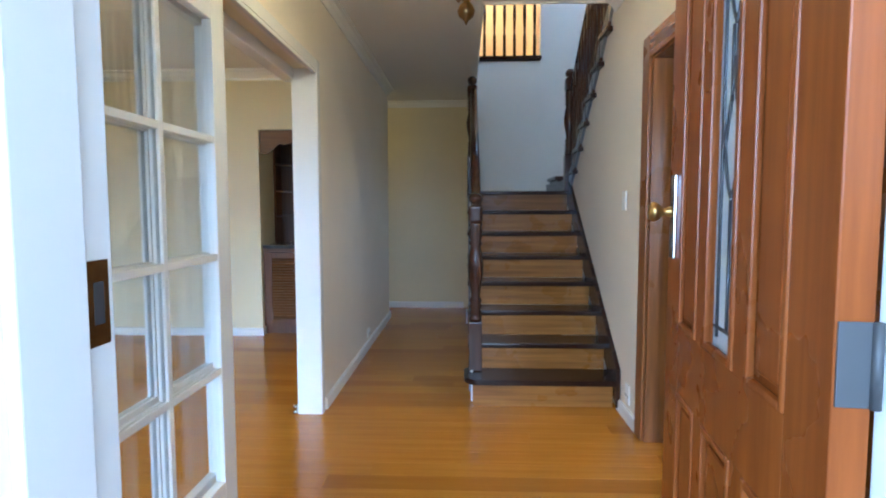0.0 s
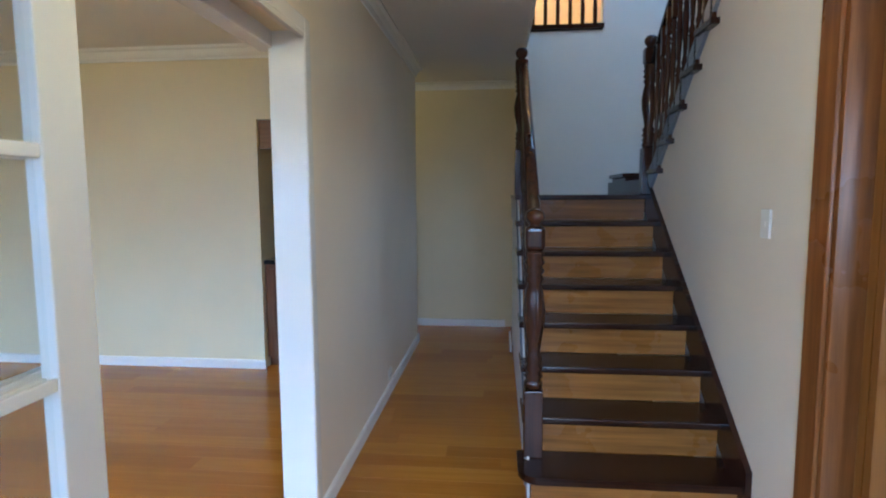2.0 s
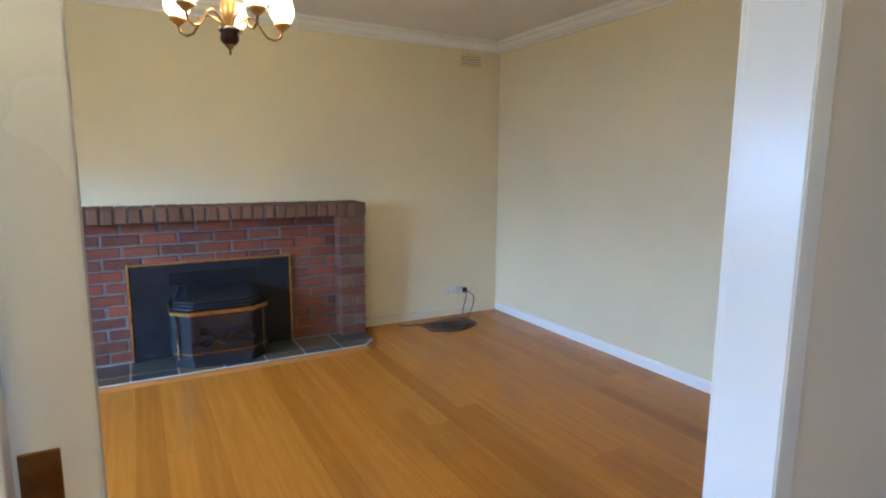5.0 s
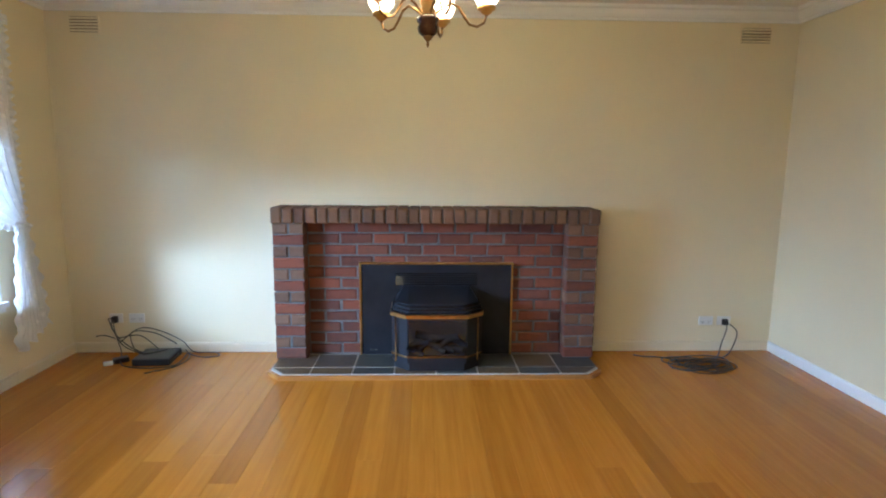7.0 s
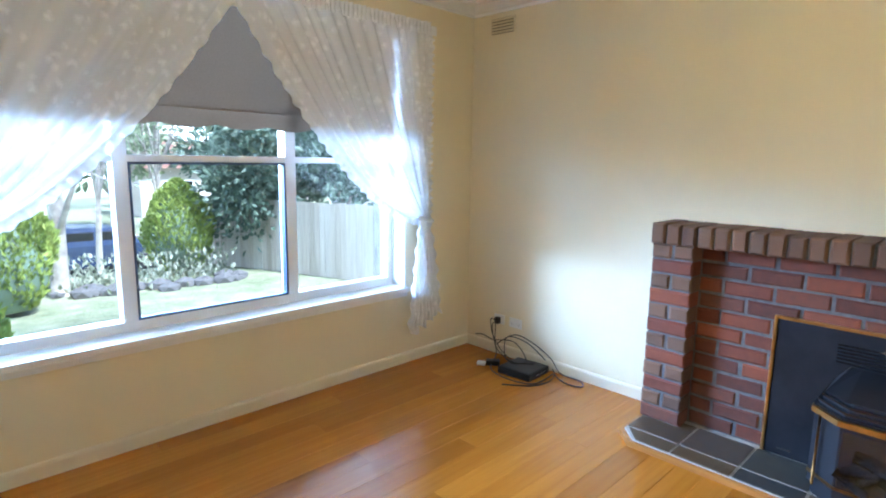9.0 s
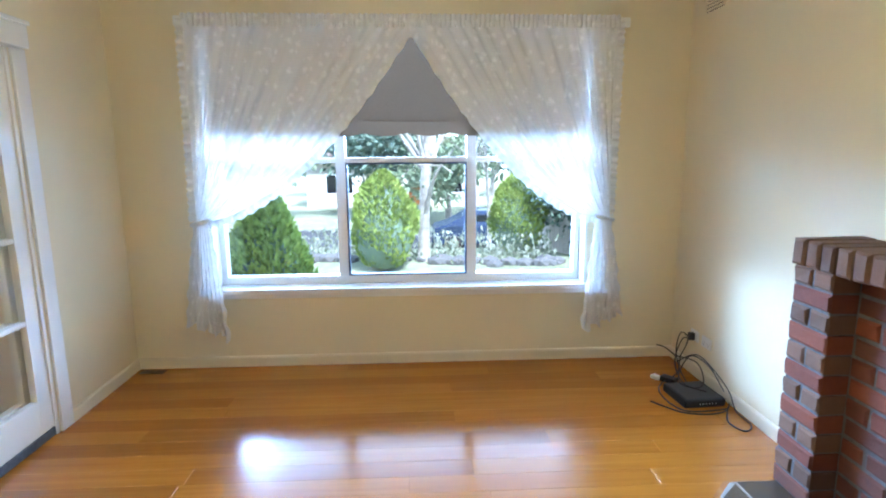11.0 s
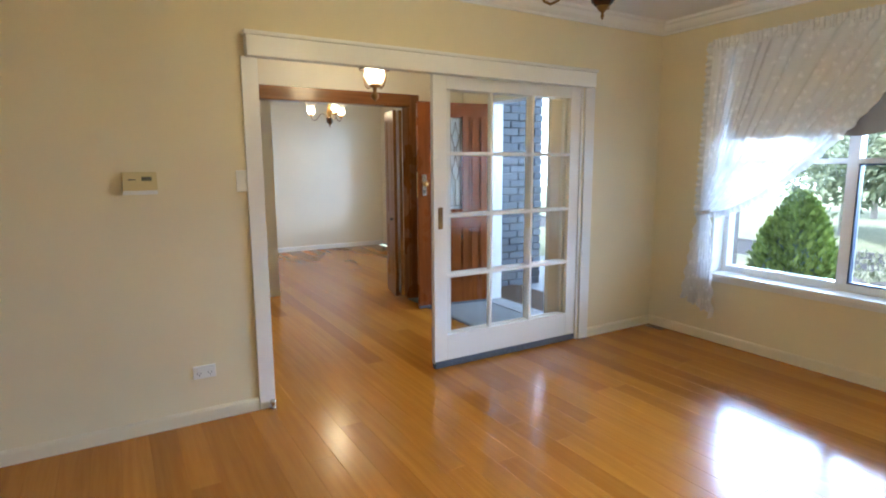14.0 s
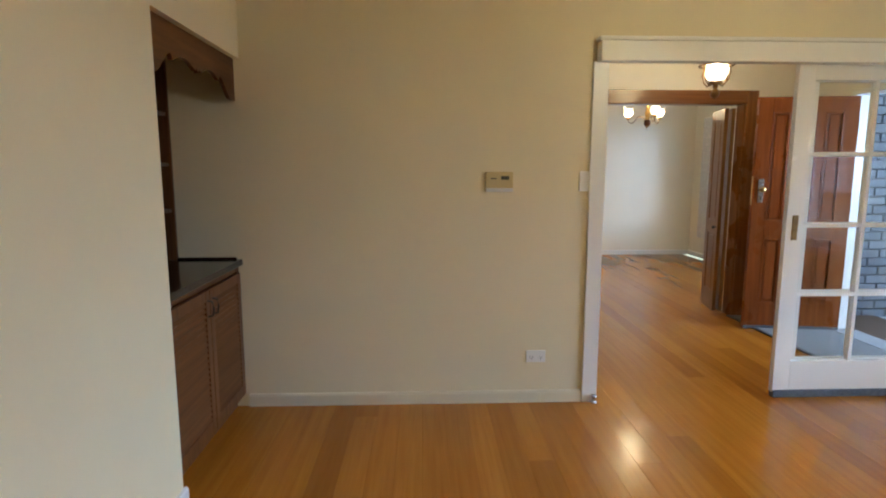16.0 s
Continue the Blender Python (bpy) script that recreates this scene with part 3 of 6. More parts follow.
def sliding_door(x0, x1, y0, y1, label):
    """Twelve-light door: stiles, rails, bars on both faces, panes."""
    d = tagged(new("sliding_door"), label, "door", "pair of sliding doors")
    z0, z1 = 0.035, 2.06
    st, top, bot = 0.105, 0.12, 0.20
    for a, b in ((y0, y0 + st), (y1 - st, y1)):
        part("stile", box(x0, x1, a, b, z0, z1, 0.004), TRIM, d)
    part("top_rail", box(x0 + 0.0005, x1 - 0.0005, y0 + st, y1 - st, z1 - top, z1, 0.003), TRIM, d)
    part("bottom_rail", box(x0 + 0.0005, x1 - 0.0005, y0 + st, y1 - st, z0, z0 + bot, 0.003), TRIM, d)
    ya, yb, za, zb = y0 + st, y1 - st, z0 + bot, z1 - top
    for face in ((x0 + 0.002, x0 + 0.013), (x1 - 0.013, x1 - 0.002)):
        for k in (1, 2):
            y = ya + (yb - ya) * k / 3
            part("upright_bar", box(face[0], face[1], y - 0.013, y + 0.013, za, zb, 0.004), TRIM, d)
        for k in (1, 2, 3):
            z = za + (zb - za) * k / 4
            part("cross_bar", box(face[0] + 0.0005, face[1] - 0.0005, ya, yb, z - 0.013, z + 0.013, 0.004), TRIM, d)
    xm = (x0 + x1) / 2
    for i in range(3):
        for k in range(4):
            p = part("pane", box(xm - 0.002, xm + 0.002, ya + (yb - ya) * i / 3 + 0.001, ya + (yb - ya) * (i + 1) / 3 - 0.001, za + (zb - za) * k / 4 + 0.001, za + (zb - za) * (k + 1) / 4 - 0.001), PANE, d)
            p.visible_shadow = False
    part("draught_strip", box(x0 - 0.006, x1 + 0.001, y0 + 0.005, y1 - 0.005, 0.0005, 0.05, 0.006), STRIP, d, "blue-grey draught strip under the door")
    return d


door_a = sliding_door(-0.922, -0.885, 0.715, 2.055, "white twelve-pane timber sliding door pushed half open")
for x in (-0.9235, -0.8835):
    pl = part("flush_pull", boxes([(x - 0.002, x + 0.002, 1.984, 2.020, 1.00, 1.15)], 0.001), BRASS_DARK, door_a, "dark recessed flush pull")
door_b = sliding_door(-0.860, -0.823, 0.72, 1.985, "white twelve-pane timber sliding door stacked behind another")
stopper = thing("door_stop", "small chrome door stop beside the jamb", "door stop")
part("base", lathe([(0.02, 0.0), (0.02, 0.008), (0.012, 0.012), (0.012, 0.03), (0.018, 0.034), (0.018, 0.05), (0.0, 0.052)], 14, Matrix.Translation((XW - 0.035, OP1 - 0.0, 0))), CHROME, stopper)

# ---- front door ----
LEAD = material("dark_leadwork", (0.09, 0.09, 0.095), 0.45, 0.8)
# Pale and half diffuse: reflected sky is put into the glass colour.
FROST = glass_material("textured_leadlight_glass", (0.78, 0.85, 0.90), 0.35)
bsdf(FROST).inputs["Transmission Weight"].default_value = 0.45
bump(FROST, noise_tex(FROST, coords(FROST), 60, 3), 0.5, 0.01)
front = thing("front_door", "red-brown varnished panel front door with leadlight standing open", "door", pose(0.505, 0.535, 0, 0, 0, -7.4))
W, T, H = 0.82, 0.042, 2.045
# local: y along the leaf from the hinge, x through it (outer face at x = 0)
cols = [(0.12, 0.265), (0.325, 0.495), (0.555, 0.70)]
frame_rows = [(0, T, 0, 0.12, 0.012, H), (0, T, 0.70, W, 0.012, H), (0.0004, T - 0.0004, 0.12, 0.70, H - 0.13, H), (0.0004, T - 0.0004, 0.12, 0.70, 0.012, 0.24), (0.0004, T - 0.0004, 0.12, 0.70, 0.82, 0.98), (0.0008, T - 0.0008, 0.265, 0.325, 0.24, H - 0.13), (0.0008, T - 0.0008, 0.495, 0.555, 0.24, H - 0.13)]
part("door_frame", boxes(frame_rows, 0.003), DOOR_RED, front)
for a, b in cols:
    for lo, hi in ((0.24, 0.82), (0.98, H - 0.13)):
        if (a, lo) == (0.325, 0.98):
            continue
        bm = box(0.012, T - 0.012, a + 0.001, b - 0.001, lo + 0.001, hi - 0.001)
        for s in (0, 1):
            x = 0.004 if s == 0 else T - 0.010
            add_box(bm, x, x + 0.006, a + 0.028, b - 0.028, lo + 0.028, hi - 0.028, 0.005, 1)
        part("raised_panel", bm, DOOR_RED, front)
        mould = []
        for x in (-0.003, T - 0.010):
            mould += [(x, x + 0.013, a, a + 0.014, lo, hi), (x, x + 0.013, b - 0.014, b, lo, hi), (x, x + 0.0125, a + 0.014, b - 0.014, lo, lo + 0.014), (x, x + 0.0125, a + 0.014, b - 0.014, hi - 0.014, hi)]
        part("moulding", boxes(mould, 0.004), DOOR_RED, front)
a, b, lo, hi = 0.325, 0.495, 0.98, H - 0.13
part("leadlight_pane", box(0.018, 0.024, a, b, lo, hi), FROST, front, "textured clear leadlight glass with reflected sky put into its tint")
mould = []
for x in (-0.004, T - 0.010):
    mould += [(x, x + 0.014, a, a + 0.016, lo, hi), (x, x + 0.014, b - 0.016, b, lo, hi), (x, x + 0.0135, a + 0.016, b - 0.016, lo, lo + 0.016), (x, x + 0.0135, a + 0.016, b - 0.016, hi - 0.016, hi)]
part("moulding", boxes(mould, 0.004), DOOR_RED, front)
cames = bmesh.new()
cy = (a + b) / 2


def came(pts):
    for x in (0.016, 0.026):
        tube_into(cames, [(x, p[0], p[1]) for p in pts], 0.0035, 6)


came([(a + 0.03, lo + 0.03), (a + 0.03, hi - 0.03)])
came([(b - 0.03, lo + 0.03), (b - 0.03, hi - 0.03)])
came([(a + 0.016, lo + 0.05), (b - 0.016, lo + 0.05)])
came([(cy, lo + 0.05), (cy, lo + 0.30)])
came([(cy - 0.012, lo + 0.48), (cy - 0.012, lo + 0.62)])
came([(cy + 0.012, lo + 0.48), (cy + 0.012, lo + 0.62)])
for z in (lo + 0.30, lo + 0.62):
    for s in (-1, 1):
        came([(cy + s * 0.055 * math.sin(t * math.pi * 0.5) ** 0.7 if t < 1 else cy + s * 0.055, z + 0.22 * t) for t in [i / 10 for i in range(11)]])
        came([(cy + s * 0.055 * (1 - t) ** 1.5 * 0.8, z + 0.10 + 0.16 * t) for t in [i / 8 for i in range(9)]])
part("lead_cames", cames, LEAD, front, "dark lead lines in a tulip pattern")
for side, x in ((-1, 0.0), (1, T)):
    pl = part("lock_plate", box(min(x, x + side * 0.008), max(x, x + side * 0.008), W - 0.085, W - 0.04, 1.14, 1.345, 0.003), CHROME, front, "satin lock plate")
    part("keyhole", box(min(x, x + side * 0.0095), max(x, x + side * 0.0095), W - 0.068, W - 0.058, 1.165, 1.195, 0.001), GREY_DARK, pl)
    part("knob", lathe([(0.014, 0), (0.013, 0.008), (0.009, 0.012), (0.009, 0.022), (0.016, 0.027), (0.023, 0.036), (0.025, 0.046), (0.019, 0.054), (0.0, 0.057)], 20, Matrix.Translation((x + side * 0.008, W - 0.062, 1.255)) @ pose(0, 0, 0, 0, side * 90, 0)), BRASS, pl, "polished brass door knob")
part("edge_plate", box(0.010, T - 0.010, W - 0.001, W + 0.0015, 1.12, 1.37), BRASS, front)
part("door_seal", box(-0.008, T + 0.004, 0.004, W - 0.004, 0.0045, 0.03, 0.003), STRIP, front, "blue-grey door seal")
for z in (0.22, 1.035, 1.75):
    hg = part("hinge", boxes([(0.003, T - 0.003, -0.003, 0.0005, z, z + 0.10)], 0.001), GREY_DARK, front, "dark steel butt hinge")
    part("pin", lathe([(0.006, z), (0.006, z + 0.10)], 10, Matrix.Translation((T + 0.002, -0.004, 0))), GREY_DARK, hg)
structure("door_frame_front", boxes([(FD0 - 0.04, FD0, FY0 - 0.02, FY1 + 0.004, 0, FDZ + 0.04), (FD1, FD1 + 0.04, FY0 - 0.02, FY1 + 0.004, 0, FDZ + 0.04), (FD0, FD1, FY0 - 0.02, FY1 + 0.004, FDZ, FDZ + 0.04), (FD0, FD0 + 0.014, FY0 + 0.0, FY0 + 0.10, 0, FDZ)], 0.003), TRIM, "white painted front door frame", "door frame")
strike = thing("strike_plate", "worn brass strike plate on the door jamb", "strike plate")
part("plate", boxes([(FD0, FD0 + 0.0025, FY1 - 0.045, FY1 - 0.008, 1.105, 1.205)], 0.0005), BRASS_DARK, strike)
part("keep", boxes([(FD0 + 0.001, FD0 + 0.003, FY1 - 0.036, FY1 - 0.018, 1.13, 1.18)]), GREY_DARK, strike)

# ---- bifold doors of the dining room ----


def leaf(parent, w, label):
    h, t = 2.015, 0.034
    f = part("leaf", boxes([(0, 0.075, 0, t, 0.012, h), (w - 0.075, w, 0, t, 0.012, h), (0.075, w - 0.075, 0.0003, t - 0.0003, h - 0.10, h), (0.075, w - 0.075, 0.0003, t - 0.0003, 0.012, 0.20), (0.075, w - 0.075, 0.0003, t - 0.0003, 0.80, 0.92)], 0.002), BIFOLD, parent, label)
    for lo, hi in ((0.20, 0.80), (0.92, h - 0.10)):
        bm = box(0.0755, w - 0.0755, 0.010, t - 0.010, lo, hi)
        for y in (0.003, t - 0.009):
            add_box(bm, 0.105, w - 0.105, y, y + 0.006, lo + 0.03, hi - 0.03, 0.005, 1)
            for r in ((0.0755, 0.089, lo, hi), (w - 0.089, w - 0.0755, lo, hi), (0.089, w - 0.089, lo, lo + 0.013), (0.089, w - 0.089, hi - 0.013, hi)):
                add_box(bm, r[0], r[1], y - 0.004, y + 0.009, r[2], r[3], 0.003, 1)
        part("panel", bm, BIFOLD, f)
    return f


def bifold(m, flip):
    d = thing("bifold_door", "light brown panelled bifold door folded open against the jamb", "door", m, "bifold doors of the dining room")
    f1 = leaf(d, 0.37, "")
    f1.matrix_basis = pose(0.02, 0.0, 0, 0, 0, 4 * flip) if flip > 0 else pose(0.02, -0.034, 0, 0, 0, -4)
    f2 = leaf(d, 0.37, "")
    f2.matrix_basis = pose(0.01, -0.05 if flip > 0 else 0.03, 0, 0, 0, -3 * flip)
    y = -0.001 if flip > 0 else 0.035
    part("knob", lathe([(0.008, 0), (0.007, 0.014), (0.015, 0.022), (0.017, 0.03), (0.012, 0.038), (0.0, 0.04)], 16, Matrix.Translation((0.035, y, 0.86)) @ pose(0, 0, 0, 90 if flip > 0 else -90, 0, 0)), GREY_DARK, f2, "small black round knob")
    return d


bifold(pose(XR + 0.085, DN1 - 0.064, 0, 0, 0, 2), 1)
bifold(pose(XD + 0.005, DN0 + 0.065, 0, 0, 0, -14), -1)

# ---- fireplace ----
rnd = random.Random(7)


def chunk(x0, x1, y0, y1, z0, z1, c=0.010, jit=0.0035):
    """A worn block: a box with chamfered front edges, a little out of true."""
    j = lambda: rnd.uniform(-jit, jit)
    a = [(x0, y0, z0), (x0, y1, z0), (x0, y1, z1), (x0, y0, z1)]
    b = [(x1 - c, y0 + j(), z0 + j()), (x1 - c, y1 + j(), z0 + j()), (x1 - c, y1 + j(), z1 + j()), (x1 - c, y0 + j(), z1 + j())]
    d = [(x1 + j(), y0 + c, z0 + c), (x1 + j(), y1 - c, z0 + c), (x1 + j(), y1 - c, z1 - c), (x1 + j(), y0 + c, z1 - c)]
    me = bpy.data.meshes.new("brick")
    faces = [(3, 2, 1, 0), (8, 9, 10, 11)]
    for o in (0, 4):
        for i in range(4):
            k = (i + 1) % 4
            faces.append((o + i, o + k, o + 4 + k, o + 4 + i))
    me.from_pydata(a + b + d, [], faces)
    return me


fire = thing("brick_fireplace", "red-brown brick fireplace surround with soldier-course mantel", "fireplace")
FX, BX, F0, F1 = -4.50, -4.61, 1.42, 3.75
HZ = 0.042
part("core", boxes([(XL, BX - 0.008, F0 + 0.01, F1 - 0.01, HZ, 1.042), (BX - 0.008, FX - 0.010, F0 + 0.008, F0 + 0.214, HZ, 1.042), (BX - 0.008, FX - 0.010, F1 - 0.214, F1 - 0.008, HZ, 1.042), (XL, FX - 0.012, F0 + 0.008, F1 - 0.008, 1.042, 1.137)]), MORTAR, fire, "grey mortar")


def lay(mesh, mat, m=None):
    mesh.materials.append(mat)
    ob = new("brick", mesh)
    ob.parent = fire
    if m is not None:
        ob.matrix_basis = m
    return ob


CO = (1.042 - HZ) / 12
for k in range(12):
    z0, z1 = HZ + CO * k + 0.005, HZ + CO * (k + 1) - 0.005
    for y0 in (F0, F1 - 0.222):
        split = [(y0, y0 + 0.222)] if k % 2 == 0 else [(y0, y0 + 0.104), (y0 + 0.118, y0 + 0.222)]
        for a, b in split:
            lay(chunk(BX - 0.004, FX, a, b, z0, z1), BRICK_BROWN if k % 2 else BRICK)
        # return face of the pier on the wall side
        for ya, yb in (((F0 - 0.004, F0 + 0.05),) if y0 == F0 else ((F1 - 0.05, F1 + 0.004),)):
            lay(chunk(XL + 0.001, -4.655 + (0.06 if k % 2 else 0), ya, yb, z0, z1), BRICK)
            lay(chunk(-4.645 + (0.06 if k % 2 else 0), FX - 0.012, ya + 0.0005, yb - 0.0005, z0, z1), BRICK_BROWN)
    y = F0 + 0.227 - (0.12 if k % 2 else 0.0)
    while y < F1 - 0.227:
        a, b = max(y, F0 + 0.225), min(y + 0.228, F1 - 0.225)
        hidden = z1 < 0.66 and a > 2.06 and b < 3.11
        if b - a > 0.03 and not hidden:
            lay(chunk(BX - 0.05, BX + rnd.uniform(-0.002, 0.003), a, b, z0, z1), BRICK)
        y += 0.240
n = 29
for k in range(n):
    w = (F1 - F0 + 0.02) / n
    a = F0 - 0.01 + w * k
    lay(chunk(XL + 0.002, FX + 0.014 + rnd.uniform(-0.003, 0.003), a + 0.005, a + w - 0.005, 1.040, 1.147 + rnd.uniform(-0.002, 0.002), 0.010, 0.003), BRICK_BROWN)

# hearth of slate tiles with a timber nosing
hearth = thing("hearth", "slate-tiled hearth with pale grout and timber edging", "hearth")


def ring_solid(pts, z0, z1):
    bm = bmesh.new()
    lo = [bm.verts.new((x, y, z0)) for x, y in pts]
    hi = [bm.verts.new((x, y, z1)) for x, y in pts]
    bm.faces.new(list(reversed(lo)))
    bm.faces.new(hi)
    for i in range(len(pts)):
        k = (i + 1) % len(pts)
        bm.faces.new((lo[i], lo[k], hi[k], hi[i]))
    bmesh.ops.recalc_face_normals(bm, faces=bm.faces)
    return bm


HX, H0, H1 = -4.185, 1.41, 3.75
part("edging", ring_solid([(XL + 0.02, H0), (HX - 0.10, H0), (HX, H0 + 0.10), (HX, H1 - 0.10), (HX - 0.10, H1), (XL + 0.02, H1)], 0.0005, 0.030), timber("hearth_nosing_wood", (0.33, 0.13, 0.03), (0.5, 0.24, 0.06), 0.25, "y", 20, 0.3), hearth, "honey timber edging")
part("grout_bed", ring_solid([(XL + 0.02, H0 + 0.022), (HX - 0.115, H0 + 0.022), (HX - 0.022, H0 + 0.115), (HX - 0.022, H1 - 0.115), (HX - 0.115, H1 - 0.022), (XL + 0.02, H1 - 0.022)], 0.030, 0.037), GROUT, hearth, "pale grout")
step = (H1 - H0 - 0.036) / 8
for i in range(8):
    a, b = H0 + 0.018 + step * i + 0.007, H0 + 0.018 + step * (i + 1) - 0.007
    for x0, x1 in ((HX - 0.018 - 0.115, HX - 0.026), (HX - 0.40, HX - 0.150)):
        pts = [(x0, a), (x1, a), (x1, b), (x0, b)]
        if x1 > HX - 0.05 and i == 0:
            pts = [(x0, a + 0.012), (x1, a + 0.105), (x1, b), (x0, b)]
        if x1 > HX - 0.05 and i == 7:
            pts = [(x0, a), (x1, a), (x1, b - 0.105), (x0, b - 0.012)]
        part("tile", ring_solid(pts, 0.037, HZ - 0.001), SLATE, hearth)

# gas heater set into the fireplace
heat = thing("gas_heater", "black gas log heater with brass trim set in the fireplace", "heater")
I0, I1, IZ, IX = 2.032, 3.142, 0.732, -4.588
part("surround", boxes([(BX - 0.005, IX, I0, I1, HZ, IZ)], 0.004), BLACK, heat, "black steel surround panel")
part("brass_edge", boxes([(BX, IX + 0.006, I0 - 0.012, I0 + 0.002, HZ, IZ + 0.012), (BX, IX + 0.006, I1 - 0.002, I1 + 0.012, HZ, IZ + 0.012), (BX, IX + 0.0055, I0 + 0.002, I1 - 0.002, IZ - 0.002, IZ + 0.012)], 0.002), BRASS, heat, "thin brass edging")
C0, C1 = 2.265, 2.905
cm = (C0 + C1) / 2


def bay(x0, x1, half, cut, z0, z1):
    """A body with canted front corners."""
    return ring_solid([(x0, cm - half), (x1 - cut, cm - half), (x1, cm - half + cut * 1.1), (x1, cm + half - cut * 1.1), (x1 - cut, cm + half), (x0, cm + half)], z0, z1)


for k in range(6):
    z = 0.580 + 0.016 * k
    part("louvre", box(IX, IX + 0.012, cm - 0.30, cm + 0.30, z, z + 0.007, 0.002), BLACK_GLOSS, heat)
part("firebox", bay(IX, -4.240, 0.315, 0.10, 0.10, 0.425), BLACK, heat, "black firebox with canted corners")
part("plinth", bay(IX, -4.250, 0.30, 0.10, HZ, 0.10), BLACK, heat)
part("glass_front", boxes([(-4.241, -4.236, cm - 0.195, cm + 0.195, 0.15, 0.402)], 0.002), BLACK_GLOSS, heat, "dark glass front")
part("brass_band", bay(IX, -4.223, 0.325, 0.10, 0.420, 0.445), BRASS, heat, "polished brass band")
part("brass_band", bay(IX, -4.233, 0.318, 0.10, 0.140, 0.152), BRASS_DARK, heat)
for k in range(3):
    part("hood_rib", bay(IX, -4.225 - 0.014 * k, 0.318 - 0.010 * k, 0.10, 0.450 + 0.020 * k, 0.460 + 0.020 * k), BLACK_GLOSS, heat)
    part("hood_trim", bay(IX, -4.243 - 0.014 * k, 0.305 - 0.010 * k, 0.10, 0.460 + 0.020 * k, 0.470 + 0.020 * k), BLACK, heat)
hood = bmesh.new()
lo = [(IX, cm - 0.29), (-4.365, cm - 0.29), (-4.275, cm - 0.20), (-4.275, cm + 0.20), (-4.365, cm + 0.29), (IX, cm + 0.29)]
hi = [(IX, cm - 0.24), (IX + 0.012, cm - 0.24), (IX + 0.02, cm - 0.20), (IX + 0.02, cm + 0.20), (IX + 0.012, cm + 0.24), (IX, cm + 0.24)]
va = [hood.verts.new((x, y, 0.508)) for x, y in lo]
vb = [hood.verts.new((x, y, 0.572)) for x, y in hi]
for i in range(6):
    hood.faces.new((va[i], va[(i + 1) % 6], vb[(i + 1) % 6], vb[i]))
hood.faces.new(list(reversed(va)))
hood.faces.new(vb)
part("hood", hood, BLACK, heat)
for s in (-1, 1):
    part("corner_post", tube([(-4.290, cm + s * 0.285, 0.105), (-4.290, cm + s * 0.285, 0.425)], 0.006, 8), BRASS_DARK, heat)
logs = mottled("grey_ceramic_log", [(0.3, (0.006, 0.006, 0.007)), (0.7, (0.020, 0.018, 0.017))], 22, 0.8, 0.8)
bsdf(logs).inputs["Specular IOR Level"].default_value = 0.05
for k in range(11):
    y = cm - 0.15 + 0.033 * k * 0.9
    z = 0.19 + 0.115 * ((k * 5) % 11) / 11
    tilt = 0.03 * ((k * 3) % 5 - 2) / 2
    part("ceramic_log", tube([(-4.236, y - 0.055, z - tilt), (-4.232, y - 0.01, z + 0.012), (-4.236, y + 0.055, z + tilt)], 0.019 + 0.004 * (k % 3), 7), logs, heat)
pg = part("front_pane", box(-4.212, -4.209, cm - 0.195, cm + 0.195, 0.153, 0.419), PANE, heat, "clear glass over the ceramic logs")
pg.visible_shadow = False
part("badge", boxes([(IX, IX + 0.002, I0 + 0.06, I0 + 0.12, 0.075, 0.083)]), CHROME, heat)

# ---- window, blind, curtains ----
win = tagged(new("window_1"), "wide white-framed window with three lights and transoms", "window", kind="structure")
WY0, WY1 = -0.42, -0.335
part("window_frame", boxes([(WX0, WX0 + 0.05, WY0, WY1, WZ0, WZ1), (WX1 - 0.05, WX1, WY0, WY1, WZ0, WZ1), (WX0 + 0.05, WX1 - 0.05, WY0, WY1, WZ0, WZ0 + 0.06), (WX0 + 0.05, WX1 - 0.05, WY0, WY1, WZ1 - 0.06, WZ1)], 0.004), TRIM, win)
SEAL = material("dark_blue_window_seal", (0.05, 0.08, 0.16), 0.5)
for x in (-2.386, -3.312):
    part("mullion", box(x - 0.034, x + 0.034, WY0 + 0.001, WY1 + 0.006, WZ0 + 0.06, WZ1 - 0.06, 0.004), TRIM, win)
lights = [(WX0 + 0.05, -3.346), (-3.278, -2.42), (-2.352, WX1 - 0.05)]
for i, (a, b) in enumerate(lights):
    part("transom", box(a, b, WY0 + 0.002, WY1 - 0.002, 1.432, 1.468, 0.004), TRIM, win)
    for lo, hi in ((WZ0 + 0.06, 1.432), (1.468, WZ1 - 0.06)):
        p = part("pane", box(a + 0.001, b - 0.001, -0.382, -0.378, lo + 0.001, hi - 0.001), PANE, win)
        p.visible_shadow = False
    if i == 1:
        part("sash_seal", boxes([(a, a + 0.012, -0.376, WY1 + 0.003, WZ0 + 0.06, 1.432), (b - 0.012, b, -0.376, WY1 + 0.003, WZ0 + 0.06, 1.432), (a + 0.012, b - 0.012, -0.376, WY1 + 0.003, WZ0 + 0.06, WZ0 + 0.072), (a + 0.012, b - 0.012, -0.376, WY1 + 0.0029, 1.420, 1.432)]), SEAL, win, "dark blue sash seal")
part("window_sill", box(WX0 - 0.02, WX1 + 0.02, WY1 - 0.02, YS + 0.035, WZ0 - 0.030, WZ0 + 0.006, 0.006), TRIM, win, "white gloss window sill")
part("apron", box(WX0 - 0.01, WX1 + 0.01, YS + 0.0005, YS + 0.016, WZ0 - 0.062, WZ0 - 0.0305, 0.003), TRIM, win)
